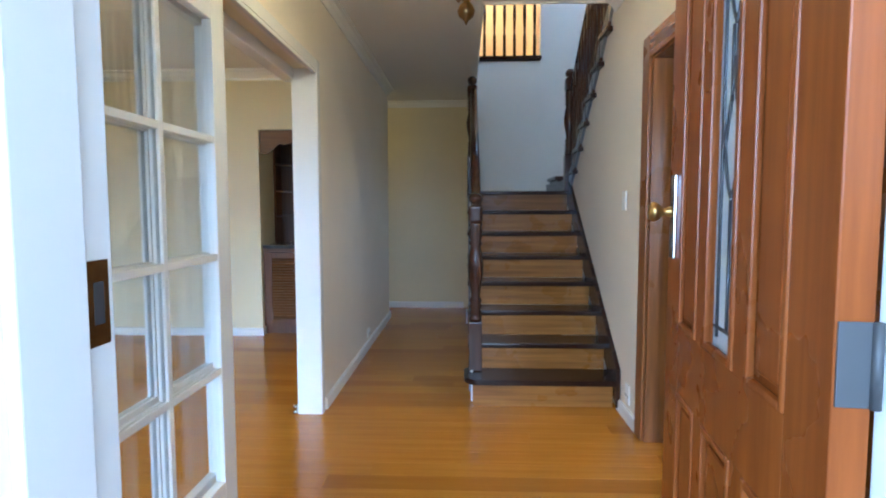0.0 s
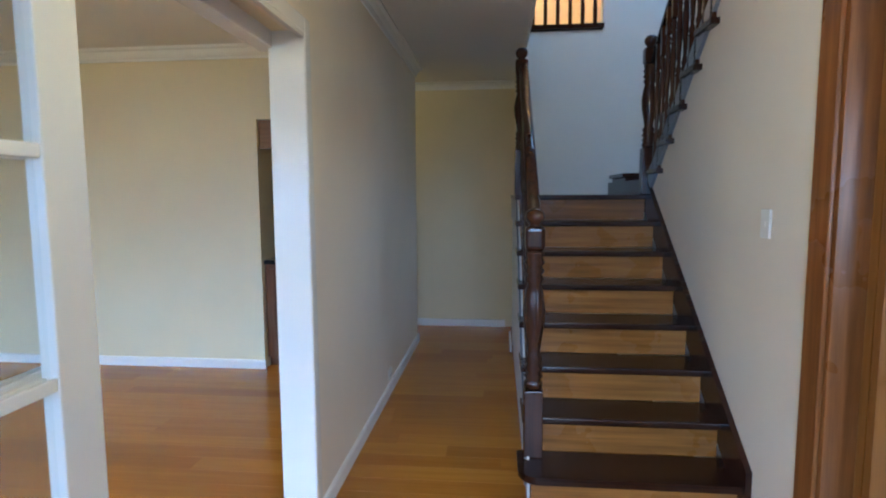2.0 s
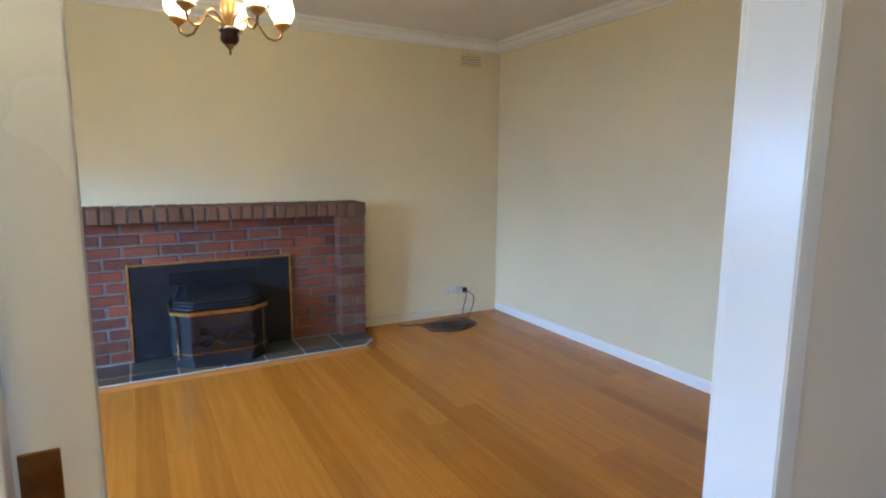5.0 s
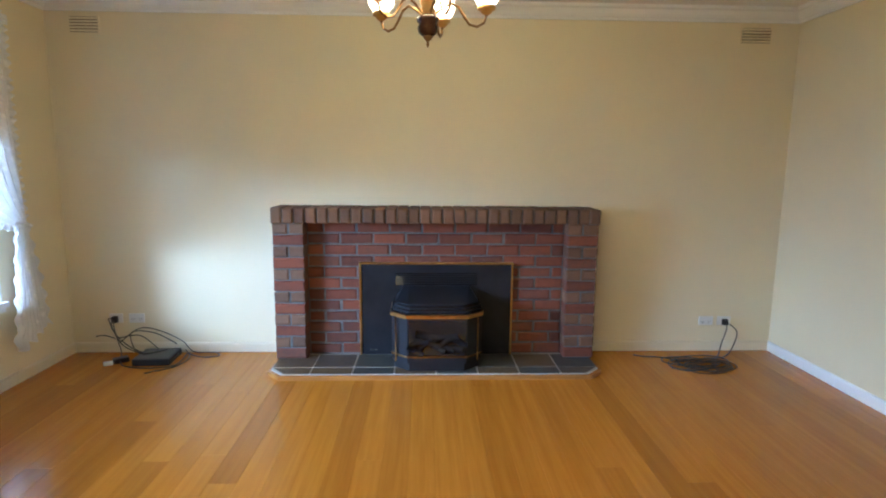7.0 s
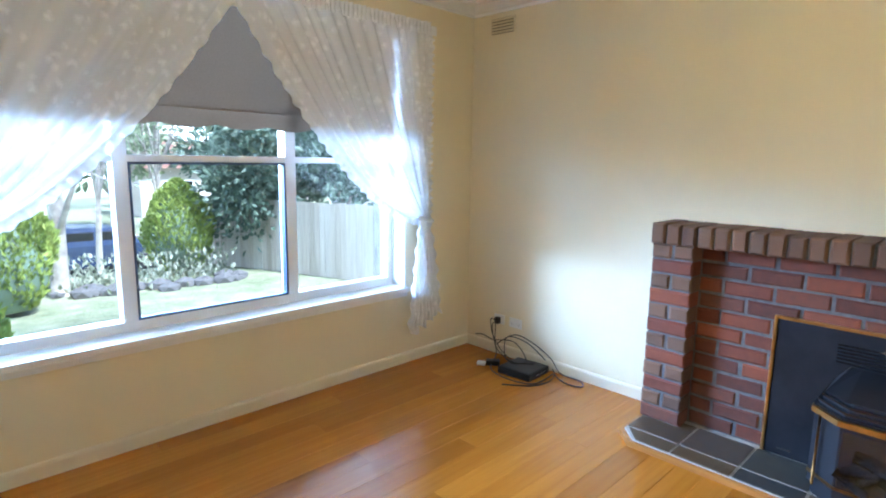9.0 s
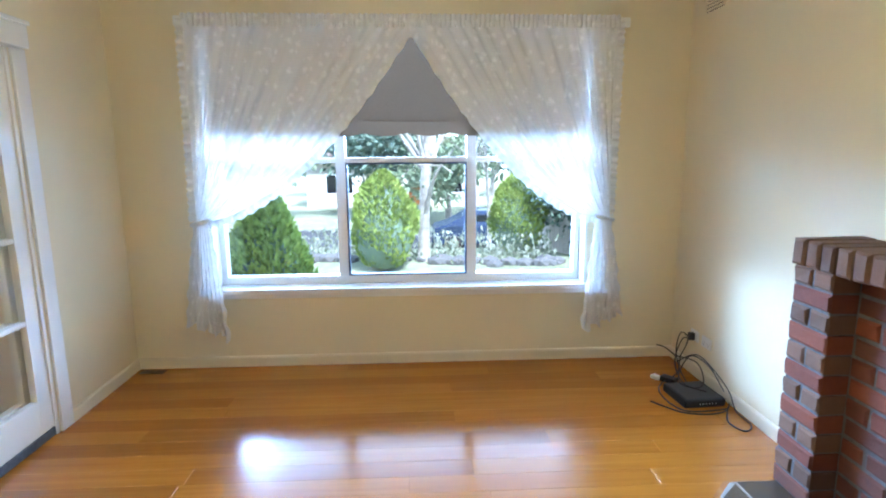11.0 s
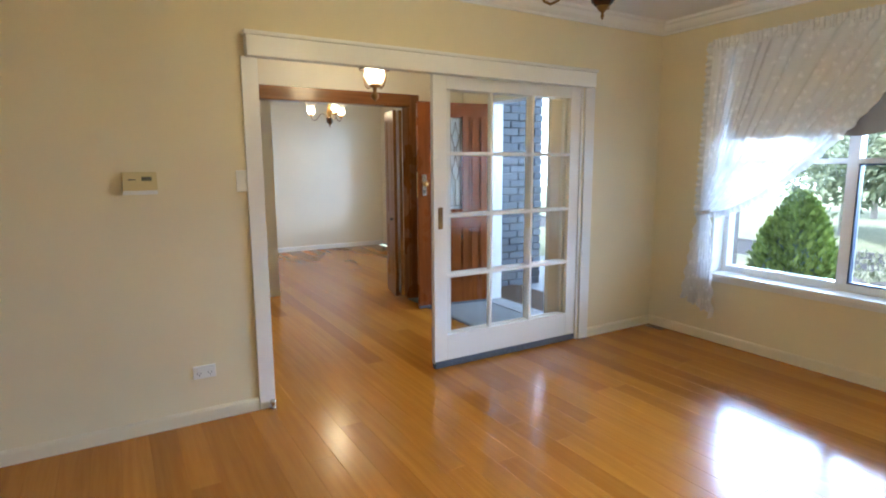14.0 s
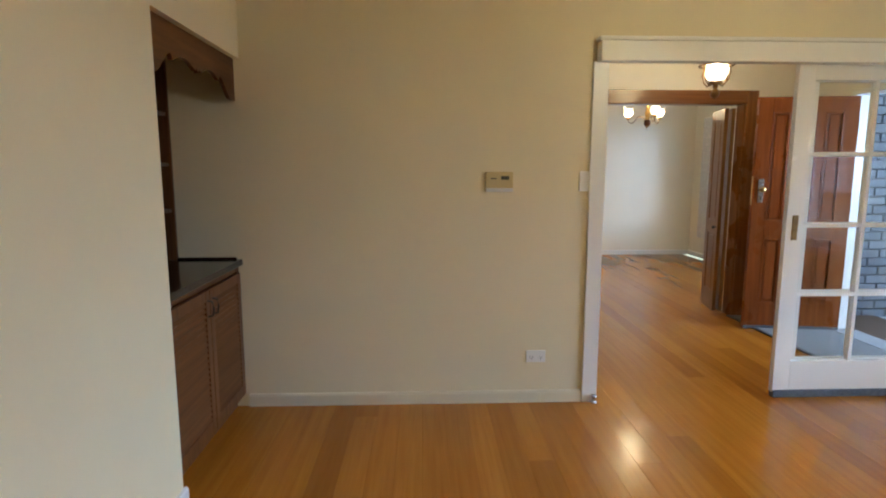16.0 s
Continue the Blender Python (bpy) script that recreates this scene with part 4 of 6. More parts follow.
part("reveal", boxes([(WX0 - 0.001, WX0 + 0.012, WY1, YS + 0.004, WZ0 + 0.006, WZ1), (WX1 - 0.012, WX1 + 0.001, WY1, YS + 0.004, WZ0 + 0.006, WZ1), (WX0 + 0.012, WX1 - 0.012, WY1, YS + 0.004, WZ1 - 0.012, WZ1 + 0.001)]), TRIM, win)

FABRIC = mottled("beige_blind_fabric", [(0.3, (0.205, 0.165, 0.125)), (0.7, (0.24, 0.19, 0.145))], 120, 0.9, 0.15)
blind = thing("roller_blind", "beige fabric roller blind with scalloped hem half lowered", "blind")


def blind_sheet(x0, x1):
    bm = bmesh.new()
    n = 96
    y = -0.300
    top, mid, low = [], [], []
    for i in range(n + 1):
        x = x0 + (x1 - x0) * i / n
        k = abs(math.sin((x - x0) / 0.30 * math.pi))
        top.append(bm.verts.new((x, y, 2.27)))
        mid.append(bm.verts.new((x, y + 0.0015, 1.715)))
        low.append(bm.verts.new((x, y + 0.002, 1.635 - 0.022 * k)))
    for a, b in ((top, mid), (mid, low)):
        for i in range(n):
            bm.faces.new((a[i], a[i + 1], b[i + 1], b[i]))
    bmesh.ops.solidify(bm, geom=bm.faces[:], thickness=0.002)
    return bm


part("blind_sheet", blind_sheet(WX0 + 0.06, WX1 - 0.06), FABRIC, blind)
part("hem_seam", boxes([(WX0 + 0.06, WX1 - 0.06, -0.299, -0.2945, 1.712, 1.720)], 0.001), FABRIC, blind)
part("roller", tube([(WX0 + 0.02, -0.29, 2.285), (WX1 - 0.02, -0.29, 2.285)], 0.024, 14), TRIM, blind, "white roller tube")


def lace_material():
    """Net with woven flowers: thread and holes."""
    m = bpy.data.materials.new("white_lace_net")
    m.use_nodes = True
    t = m.node_tree
    t.nodes.remove(t.nodes["Principled BSDF"])
    v = coords(m)
    flowers = node(m, "ShaderNodeTexVoronoi", Scale=17.0)
    link(m, v, flowers.inputs["Vector"])
    wob = noise_tex(m, v, 48, 3, 0.6)
    petals = m.node_tree.nodes.new("ShaderNodeMath")
    petals.operation = "MULTIPLY_ADD"
    petals.inputs[1].default_value = 1.1
    link(m, flowers.outputs["Distance"], petals.inputs[0])
    link(m, wob, petals.inputs[2])
    cover = ramp(m, petals.outputs[0], [(0.52, (0.97,) * 3), (0.72, (0.90,) * 3), (0.95, (0.80,) * 3)])
    d, tl, tr = (t.nodes.new(k) for k in ("ShaderNodeBsdfDiffuse", "ShaderNodeBsdfTranslucent", "ShaderNodeBsdfTransparent"))
    d.inputs[0].default_value = (0.94, 0.94, 0.94, 1)
    tl.inputs[0].default_value = (0.84, 0.85, 0.87, 1)
    m1, m2 = t.nodes.new("ShaderNodeMixShader"), t.nodes.new("ShaderNodeMixShader")
    m1.inputs[0].default_value = 0.20
    link(m, d.outputs[0], m1.inputs[1])
    link(m, tl.outputs[0], m1.inputs[2])
    link(m, cover, m2.inputs[0])
    link(m, tr.outputs[0], m2.inputs[1])
    link(m, m1.outputs[0], m2.inputs[2])
    link(m, m2.outputs[0], t.nodes["Material Output"].inputs[0])
    return m


LACE = lace_material()


def curtain(outer, inner, tie, s, seed):
    """Lace curtain swagged to a tie-back; s points from the outer edge to the middle."""
    r = random.Random(seed)
    c = thing("lace_curtain", "white floral lace curtain gathered with a tie-back", "curtain", group="pair of lace curtains")
    top, tz = 2.335, 1.045
    ph = [r.uniform(0, 6.28) for _ in range(6)]

    def edge(v):
        """The free edge: hangs steeply at first, then sweeps in to the tie."""
        d = v ** 0.85
        return inner + (tie + s * 0.035 - inner) * d, tz + (top - tz) * (1 - d) ** 1.68

    def fold(u, v):
        a = math.sin(u * 92 + ph[0] + 1.3 * math.sin(u * 11 + ph[1]))
        b = math.sin(u * 37 + ph[2] + 0.8 * math.sin(u * 6 + ph[4]))
        return a * (0.008 + 0.012 * v) + b * (0.010 + 0.012 * v)

    bm = bmesh.new()
    nu, nv = 220, 46
    grid = []
    for j in range(nv + 1):
        v = j / nv
        ex, ez = edge(v)
        ox = outer + (tie - s * 0.035 - outer) * v ** 3
        oz = top - (top - tz) * v
        row = []
        for i in range(nu + 1):
            u = i / nu
            belly = 0.02 * math.sin(math.pi * u) * math.sin(math.pi * v)
            y = -0.115 + fold(u, v) * (1 - 0.55 * v ** 6) + 0.03 * v ** 4
            row.append(bm.verts.new((ox + (ex - ox) * u, y, oz + (ez - oz) * u - belly)))
        grid.append(row)
    for a, b in zip(grid, grid[1:]):
        for i in range(nu):
            bm.faces.new((a[i], a[i + 1], b[i + 1], b[i])).smooth = True
    part("drape", bm, LACE, c)

    # ruffled borders along the free edge and the window's side
    for side in (0, 1):
        bm = bmesh.new()
        n = 150
        rows = [[], [], []]
        for j in range(n + 1):
            v = j / n * 0.985
            if side:
                x, z = edge(v)
                x2, z2 = edge(min(1, v + 0.01))
                away = Vector((z - z2, 0, x2 - x))
                away = away.normalized() * -1 if away.length > 1e-6 else Vector((0, 0, -1))
                if away.z > 0:
                    away = away * -1
            else:
                x, z = outer + (tie - s * 0.035 - outer) * v ** 3, top - (top - tz) * v
                away = Vector((-s, 0, 0))
            wave = math.sin(j * 1.05 + ph[3]) * 0.012
            yb = -0.112 + fold(float(side), v) * (1 - 0.55 * v ** 6) + 0.03 * v ** 4
            for k, w in enumerate((-0.016, 0.008, 0.030)):
                rows[k].append(bm.verts.new((x + away.x * w, yb + wave * k * 0.6, z + away.z * w + 0.003 * math.sin(j * 0.7) * k)))
        for a, b in zip(rows, rows[1:]):
            for i in range(n):
                bm.faces.new((a[i], a[i + 1], b[i + 1], b[i])).smooth = True
        part("ruffle", bm, LACE, c, "gathered lace border")

    bm = bmesh.new()
    grid = []
    nu, nv = 80, 30
    for j in range(nv + 1):
        v = j / nv
        w = 0.085 + 0.19 * v ** 0.75
        row = []
        for i in range(nu + 1):
            u = i / nu - 0.5
            x = tie + s * (0.01 - 0.015 * v) + u * w
            f = math.sin(u * 46 + ph[3]) * (0.010 + 0.018 * v) + 0.006 * math.sin(u * 101 + v * 4) + (0.016 * math.sin(j * 1.3) if abs(u) > 0.46 else 0)
            z = 1.06 - 0.76 * v + 0.022 * math.sin(u * 21 + ph[0]) * v - s * u * 0.12 * v
            row.append(bm.verts.new((x + 0.006 * math.sin(j * 0.9 + u * 30) * v, -0.085 + f, z)))
        grid.append(row)
    for a, b in zip(grid, grid[1:]):
        for i in range(nu):
            bm.faces.new((a[i], a[i + 1], b[i + 1], b[i])).smooth = True
    part("tail", bm, LACE, c)
    pts = [(tie + 0.058 * math.cos(t), -0.092 + 0.045 * math.sin(t), 1.052 + 0.014 * math.cos(t) * s) for t in [i * 2 * math.pi / 20 for i in range(21)]]
    part("tie_back", tube(pts, 0.014, 8), LACE, c, "gathered lace tie-back")
    bm = bmesh.new()
    rows = []
    for z in (2.372, 2.345, 2.315, 2.290):
        rows.append([bm.verts.new((outer + (inner - outer) * i / 240, -0.108 + 0.009 * math.sin(i * 1.15 + ph[1]) * (1.4 if z > 2.36 or z < 2.3 else 0.6), z + 0.003 * math.sin(i * 0.8))) for i in range(241)])
    for a, b in zip(rows, rows[1:]):
        for i in range(240):
            bm.faces.new((a[i], a[i + 1], b[i + 1], b[i])).smooth = True
    part("heading", bm, LACE, c, "ruffled curtain heading")
    return c


curtain(-1.455, -2.92, -1.485, -1, 3)
curtain(-4.265, -2.88, -4.205, 1, 5)
rod = thing("curtain_rail", "white flat curtain rail above the window", "curtain rail")
part("rail", box(-4.335, -1.400, -0.142, -0.130, 2.300, 2.362, 0.004), TRIM, rod)
for x in (-4.325, -2.85, -1.412):
    part("bracket", box(x - 0.012, x + 0.012, YS + 0.0005, -0.131, 2.31, 2.35, 0.003), TRIM, rod)

# ---- built-in cabinet in the recess ----
CY = YN + 0.055
cab = thing("built_in_cabinet", "brown timber louvre-door cabinet built into the wall recess", "cabinet")
part("body", boxes([(NX + 0.002, XW - 0.002, CY + 0.022, YN + 0.60, 0.085, 0.868), (NX + 0.002, XW - 0.002, CY + 0.05, YN + 0.60, 0.0005, 0.085)]), CABINET, cab)
part("face_frame", boxes([(NX + 0.002, NX + 0.035, CY + 0.004, CY + 0.022, 0.085, 0.868), (XW - 0.035, XW - 0.002, CY + 0.004, CY + 0.022, 0.085, 0.868), (NX + 0.035, XW - 0.035, CY + 0.004, CY + 0.022, 0.835, 0.868)], 0.002), CABINET, cab)
nd = 2
dw = (XW - NX - 0.076) / nd
for k in range(nd):
    a = NX + 0.038 + dw * k + 0.002
    b = a + dw - 0.004
    d = part("louvre_door", boxes([(a, a + 0.05, CY - 0.016, CY + 0.004, 0.095, 0.83), (b - 0.05, b, CY - 0.016, CY + 0.004, 0.095, 0.83), (a + 0.05, b - 0.05, CY - 0.0155, CY + 0.0035, 0.095, 0.16), (a + 0.05, b - 0.05, CY - 0.0155, CY + 0.0035, 0.775, 0.83)], 0.002), CABINET, cab)
    bm = bmesh.new()
    for q in range(22):
        z = 0.166 + 0.0277 * q
        vs = add_box(bm, a + 0.05, b - 0.05, CY - 0.013, CY + 0.002, z, z + 0.022)
        bmesh.ops.rotate(bm, cent=((a + b) / 2, CY - 0.006, z + 0.011), matrix=Matrix.Rotation(radians(-28), 3, "X"), verts=vs)
    part("louvre_slats", bm, CABINET_X, d, "angled timber louvre slats")
    hx = b - 0.03 if k == 0 else a + 0.03
    part("handle", tube([(hx, CY - 0.016, 0.70), (hx, CY - 0.04, 0.705), (hx, CY - 0.045, 0.74), (hx, CY - 0.04, 0.775), (hx, CY - 0.016, 0.78)], 0.005, 8), GREY_DARK, d, "dark bail handle")
top = thing("counter_top", "black stone-look counter on the built-in cabinet", "counter")
part("slab", box(NX + 0.002, XW - 0.002, CY - 0.022, YN + 0.60, 0.869, 0.903, 0.004), COUNTER, top)
part("upstand", boxes([(XW - 0.016, XW - 0.002, CY + 0.01, YN + 0.60, 0.9035, 0.915)], 0.002), STAIR_DARK, top)
val = thing("cabinet_valance", "brown timber valance with scalloped lower edge", "valance")
bm = bmesh.new()
N = 64
up, lw = [], []
for i in range(N + 1):
    u = i / N
    t = abs(u - 0.5) * 2
    dip = 1.925 - 0.035 * (1 if t < 0.06 else 0) * (1 - t / 0.06) if t < 0.55 else 1.925 - 0.10 * (0.5 - 0.5 * math.cos(min(1, (t - 0.55) / 0.33) * math.pi))
    if t > 0.06 and t < 0.55:
        dip = 1.895 + 0.035 * math.sin((t - 0.06) / 0.49 * math.pi)
        if t > 0.4:
            dip = min(dip, 1.93)
    x = NX + 0.002 + (XW - NX - 0.004) * u
    up.append((x, 2.033))
    lw.append((x, dip - 0.02))
va = [[bm.verts.new((x, y, z)) for x, z in row] for y in (YN + 0.030, YN + 0.050) for row in (up, lw)]
for i in range(N):
    bm.faces.new((va[0][i], va[0][i + 1], va[1][i + 1], va[1][i]))
    bm.faces.new((va[2][i], va[3][i], va[3][i + 1], va[2][i + 1]))
    bm.faces.new((va[1][i], va[1][i + 1], va[3][i + 1], va[3][i]))
bmesh.ops.recalc_face_normals(bm, faces=bm.faces)
part("board", bm, CABINET_X, val)
shelf = thing("wall_shelf", "dark brown open shelving at the back of the recess", "shelf")
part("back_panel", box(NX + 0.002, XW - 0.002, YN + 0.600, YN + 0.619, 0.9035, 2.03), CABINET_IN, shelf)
for x in (NX + 0.002, NX + 0.47, XW - 0.022):
    part("upright", box(x, x + 0.02, YN + 0.40, YN + 0.599, 0.9035, 2.03, 0.002), CABINET, shelf)
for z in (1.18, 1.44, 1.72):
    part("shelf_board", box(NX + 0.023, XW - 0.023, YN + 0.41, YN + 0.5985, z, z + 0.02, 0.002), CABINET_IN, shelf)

# ---- lamps ----


def glow(name, colour, power):
    m = bpy.data.materials.new(name)
    m.use_nodes = True
    b = bsdf(m)
    b.inputs["Base Color"].default_value = (*colour, 1)
    b.inputs["Emission Color"].default_value = (*colour, 1)
    b.inputs["Emission Strength"].default_value = power
    return m


BULB = glow("lit_bulb", (1.0, 0.80, 0.52), 22.0)


def shade_material():
    m = bpy.data.materials.new("frosted_ruffled_glass")
    m.use_nodes = True
    t = m.node_tree
    t.nodes.remove(t.nodes["Principled BSDF"])
    tl, gl, tr, m1, m2 = (t.nodes.new(k) for k in ("ShaderNodeBsdfTranslucent", "ShaderNodeBsdfGlossy", "ShaderNodeBsdfTransparent", "ShaderNodeMixShader", "ShaderNodeMixShader"))
    tl.inputs[0].default_value = (0.95, 0.90, 0.80, 1)
    tr.inputs[0].default_value = (0.97, 0.95, 0.90, 1)
    gl.inputs["Roughness"].default_value = 0.12
    m1.inputs[0].default_value = 0.45
    m2.inputs[0].default_value = 0.10
    link(m, tl.outputs[0], m1.inputs[1])
    link(m, tr.outputs[0], m1.inputs[2])
    link(m, m1.outputs[0], m2.inputs[1])
    link(m, gl.outputs[0], m2.inputs[2])
    link(m, m2.outputs[0], t.nodes["Material Output"].inputs[0])
    return m


SHADE = shade_material()


def tulip(m, k=1.0):
    """Ruffled tulip shade, open at the top."""
    bm = bmesh.new()
    seg = 32
    rows = []
    for r, z in [(0.024, 0), (0.040, 0.012), (0.052, 0.035), (0.054, 0.060), (0.046, 0.085), (0.043, 0.100), (0.052, 0.115), (0.066, 0.125)]:
        rows.append([bm.verts.new(m @ Vector(((r + (0.006 * math.sin(8 * 2 * math.pi * i / seg) if z > 0.11 else 0)) * k * math.cos(2 * math.pi * i / seg), (r + (0.006 * math.sin(8 * 2 * math.pi * i / seg) if z > 0.11 else 0)) * k * math.sin(2 * math.pi * i / seg), z * k))) for i in range(seg)])
    for a, b in zip(rows, rows[1:]):
        for i in range(seg):
            bm.faces.new((a[i], a[(i + 1) % seg], b[(i + 1) % seg], b[i])).smooth = True
    return bm


def chandelier(x, y, zb, arms, label, turn=0.0):
    """Turned timber and brass body, S-shaped arms with cups, tulip shades and lit bulbs."""
    c = thing("chandelier", label, "chandelier", pose(x, y, zb, 0, 0, turn), "chandeliers")
    drop = ZC - zb
    part("ceiling_rose", lathe([(0.06, drop - 0.03), (0.055, drop - 0.012), (0.03, drop - 0.005), (0.03, drop - 0.0005)], 20), BRASS, c)
    ch = bmesh.new()
    z = 0.30
    i = 0
    while z < drop - 0.035:
        pts = [(0.009 * math.cos(t) * (1 if i % 2 else 0), 0.009 * math.cos(t) * (0 if i % 2 else 1), z + 0.014 + 0.016 * math.sin(t)) for t in [q * math.pi / 5 for q in range(11)]]
        tube_into(ch, pts, 0.0025, 5)
        z += 0.024
        i += 1
    part("chain", ch, BRASS_DARK, c)
    part("finial", lathe([(0.002, 0), (0.006, 0.012), (0.004, 0.022), (0.014, 0.030), (0.022, 0.042)], 18), BRASS_DARK, c)
    part("timber_bowl", lathe([(0.022, 0.042), (0.036, 0.055), (0.040, 0.072), (0.034, 0.086), (0.042, 0.096), (0.044, 0.108), (0.030, 0.118)], 24), STAIR_DARK_Z, c, "turned dark timber bowl")
    part("column", lathe([(0.026, 0.118), (0.024, 0.15), (0.030, 0.165), (0.034, 0.20), (0.026, 0.225), (0.018, 0.24), (0.026, 0.255), (0.012, 0.28), (0.008, 0.31)], 20), BRASS, c)
    for k in range(arms):
        a = 2 * math.pi * k / arms
        ca, sa = math.cos(a), math.sin(a)
        pts = []
        for r, z in [(0.028, 0.125), (0.06, 0.15), (0.09, 0.165), (0.118, 0.152), (0.138, 0.12), (0.160, 0.090), (0.190, 0.082), (0.216, 0.096), (0.226, 0.128)]:
            pts.append((r * ca, r * sa, z))
        arm = part("arm", tube(pts, 0.0052, 8), BRASS_DARK, c)
        m = Matrix.Translation((0.226 * ca, 0.226 * sa, 0.125))
        part("cup", lathe([(0.008, 0), (0.020, 0.008), (0.024, 0.016), (0.034, 0.02), (0.036, 0.03), (0.033, 0.034)], 18, m), BRASS, arm, "brass cup")
        part("shade", tulip(Matrix.Translation((0.226 * ca, 0.226 * sa, 0.158))), SHADE, arm, "ruffled frosted glass tulip shade")
        part("bulb", lathe([(0.010, 0.0), (0.012, 0.02), (0.022, 0.045), (0.023, 0.06), (0.014, 0.078), (0.0, 0.082)], 14, Matrix.Translation((0.226 * ca, 0.226 * sa, 0.160))), BULB, arm)
    return c


chandelier(-2.82, 2.505, 1.903, 5, "brass five-arm chandelier with lit frosted tulip shades", 20)
chandelier(2.60, 1.52, 1.915, 3, "brass three-arm chandelier with lit tulip shades in the dining room", 60)
lamp("chandelier_glow", "POINT", pose(-2.82, 2.505, 2.22), 16, WARM, radius=0.12)
lamp("dining_glow", "POINT", pose(2.60, 1.52, 2.22), 15, WARM, radius=0.1)

hl = thing("hall_lantern", "antique brass hall pendant with lit glass shade", "pendant lamp", pose(0.085, 2.02, 1.95))
part("ceiling_rose", lathe([(0.07, 0.62), (0.06, 0.64), (0.03, 0.6495)], 20), BRASS_DARK, hl)
part("ball_finial", lathe([(0.002, 0), (0.006, 0.008), (0.010, 0.016), (0.028, 0.030), (0.034, 0.05), (0.026, 0.07), (0.012, 0.085), (0.020, 0.095), (0.016, 0.11), (0.045, 0.12), (0.05, 0.135), (0.04, 0.14)], 20), BRASS_DARK, hl, "dark brass ball finial")
for k in range(4):
    a = math.pi / 2 * k + 0.4
    part("arm", tube([(r * math.cos(a), r * math.sin(a), z) for r, z in [(0.03, 0.12), (0.075, 0.11), (0.11, 0.14), (0.125, 0.19), (0.115, 0.25), (0.122, 0.29)]], 0.005, 8), BRASS_DARK, hl)
part("gallery_ring", tube([(0.122 * math.cos(t), 0.122 * math.sin(t), 0.255) for t in [i * math.pi / 16 for i in range(33)]], 0.006, 8), BRASS_DARK, hl)
part("shade", tulip(Matrix.Translation((0, 0, 0.14)), 1.55), SHADE, hl, "ruffled glass shade")
part("bulb", lathe([(0.014, 0.15), (0.016, 0.18), (0.034, 0.215), (0.034, 0.24), (0.018, 0.265), (0.0, 0.27)], 14), BULB, hl)
part("stem", tube([(0, 0, 0.34), (0, 0, 0.63)], 0.006, 8), BRASS_DARK, hl)
for k in range(3):
    a = 2.1 * k
    part("chain", tube([(0.12 * math.cos(a), 0.12 * math.sin(a), 0.26), (0.05 * math.cos(a), 0.05 * math.sin(a), 0.40), (0.0, 0.0, 0.46)], 0.003, 6), BRASS_DARK, hl)
lamp("lantern_glow", "POINT", pose(0.085, 2.02, 2.33), 9, WARM, radius=0.13)

# ---- wall fittings ----


def vent(y0, y1, z0, z1, label):
    v = thing("wall_vent", label, "vent", group="wall vents")
    part("back", box(XL + 0.0003, XL + 0.004, y0, y1, z0, z1), material("vent_shadow", (0.16, 0.12, 0.07), 0.8), v)
    n = 5
    h = (z1 - z0) / n
    for k in range(n):
        bm = bmesh.new()
        vs = add_box(bm, XL + 0.003, XL + 0.013, y0, y1, z0 + h * k + 0.003, z0 + h * (k + 1) - 0.004, 0.002, 1)
        part("slat", bm, WALL, v)
    for a in (y0 - 0.008, y1):
        part("side_frame", box(XL + 0.0005, XL + 0.014, a, a + 0.008, z0, z1), WALL, v)


vent(-0.02, 0.18, 2.365, 2.470, "cream painted plaster wall vent with slots")
vent(4.83, 5.05, 2.365, 2.470, "cream painted plaster wall vent with slots")


def outlet(m, w, h, sockets, label, name="power_outlet", category="outlet"):
    """A plate on a wall: local y out of the wall, x along it."""
    o = thing(name, label, category, m)
    part("plate", box(-w / 2, w / 2, 0.0003, 0.010, -h / 2, h / 2, 0.003), PLASTIC, o)
    for k in range(sockets):
        x = (k - (sockets - 1) / 2) * w * 0.48
        if name == "light_switch":
            part("rocker", box(x - 0.008, x + 0.008, 0.010, 0.014, -0.012, 0.012, 0.002), PLASTIC, o)
        else:
            part("pins", boxes([(x - 0.010, x - 0.007, 0.0098, 0.0108, -0.010, 0.0), (x + 0.007, x + 0.010, 0.0098, 0.0108, -0.010, 0.0), (x - 0.0015, x + 0.0015, 0.0098, 0.0108, -0.022, -0.012)]), GREY_DARK, o)
            part("rocker", box(x - 0.006, x + 0.006, 0.010, 0.013, 0.010, 0.022, 0.001), PLASTIC, o)
    return o


def on_west(y, z):
    return pose(XL, y, z, 0, 0, -90)


def on_partition(y, z):
    return pose(XW, y, z, 0, 0, 90)


outlet(on_west(0.29, 0.27), 0.115, 0.072, 2, "white double power outlet low on the wall")
outlet(on_west(0.135, 0.27), 0.10, 0.072, 1, "white aerial outlet with plugged black cable")
outlet(on_west(4.74, 0.245), 0.115, 0.072, 2, "white double power outlet low on the wall")
outlet(on_west(4.885, 0.245), 0.11, 0.072, 1, "white outlet with plugged cable")
outlet(on_partition(3.56, 0.293), 0.118, 0.075, 2, "white double power outlet above the skirting")
outlet(on_partition(3.29, 1.355), 0.075, 0.117, 2, "white light switch beside the opening", "light_switch", "switch")
outlet(pose(XR, 3.29, 1.31, 0, 0, 90), 0.075, 0.117, 1, "white light switch on the stair wall", "light_switch", "switch")
outlet(pose(XR, 3.14, 0.165, 0, 0, 90), 0.075, 0.117, 2, "white power outlet beside the stairs")
outlet(pose(XH, 4.81, 0.14, 0, 0, -90), 0.115, 0.072, 2, "white power outlet low on the hall wall")
th = thing("thermostat", "cream plastic heating control with small display", "thermostat", on_partition(3.80, 1.352))
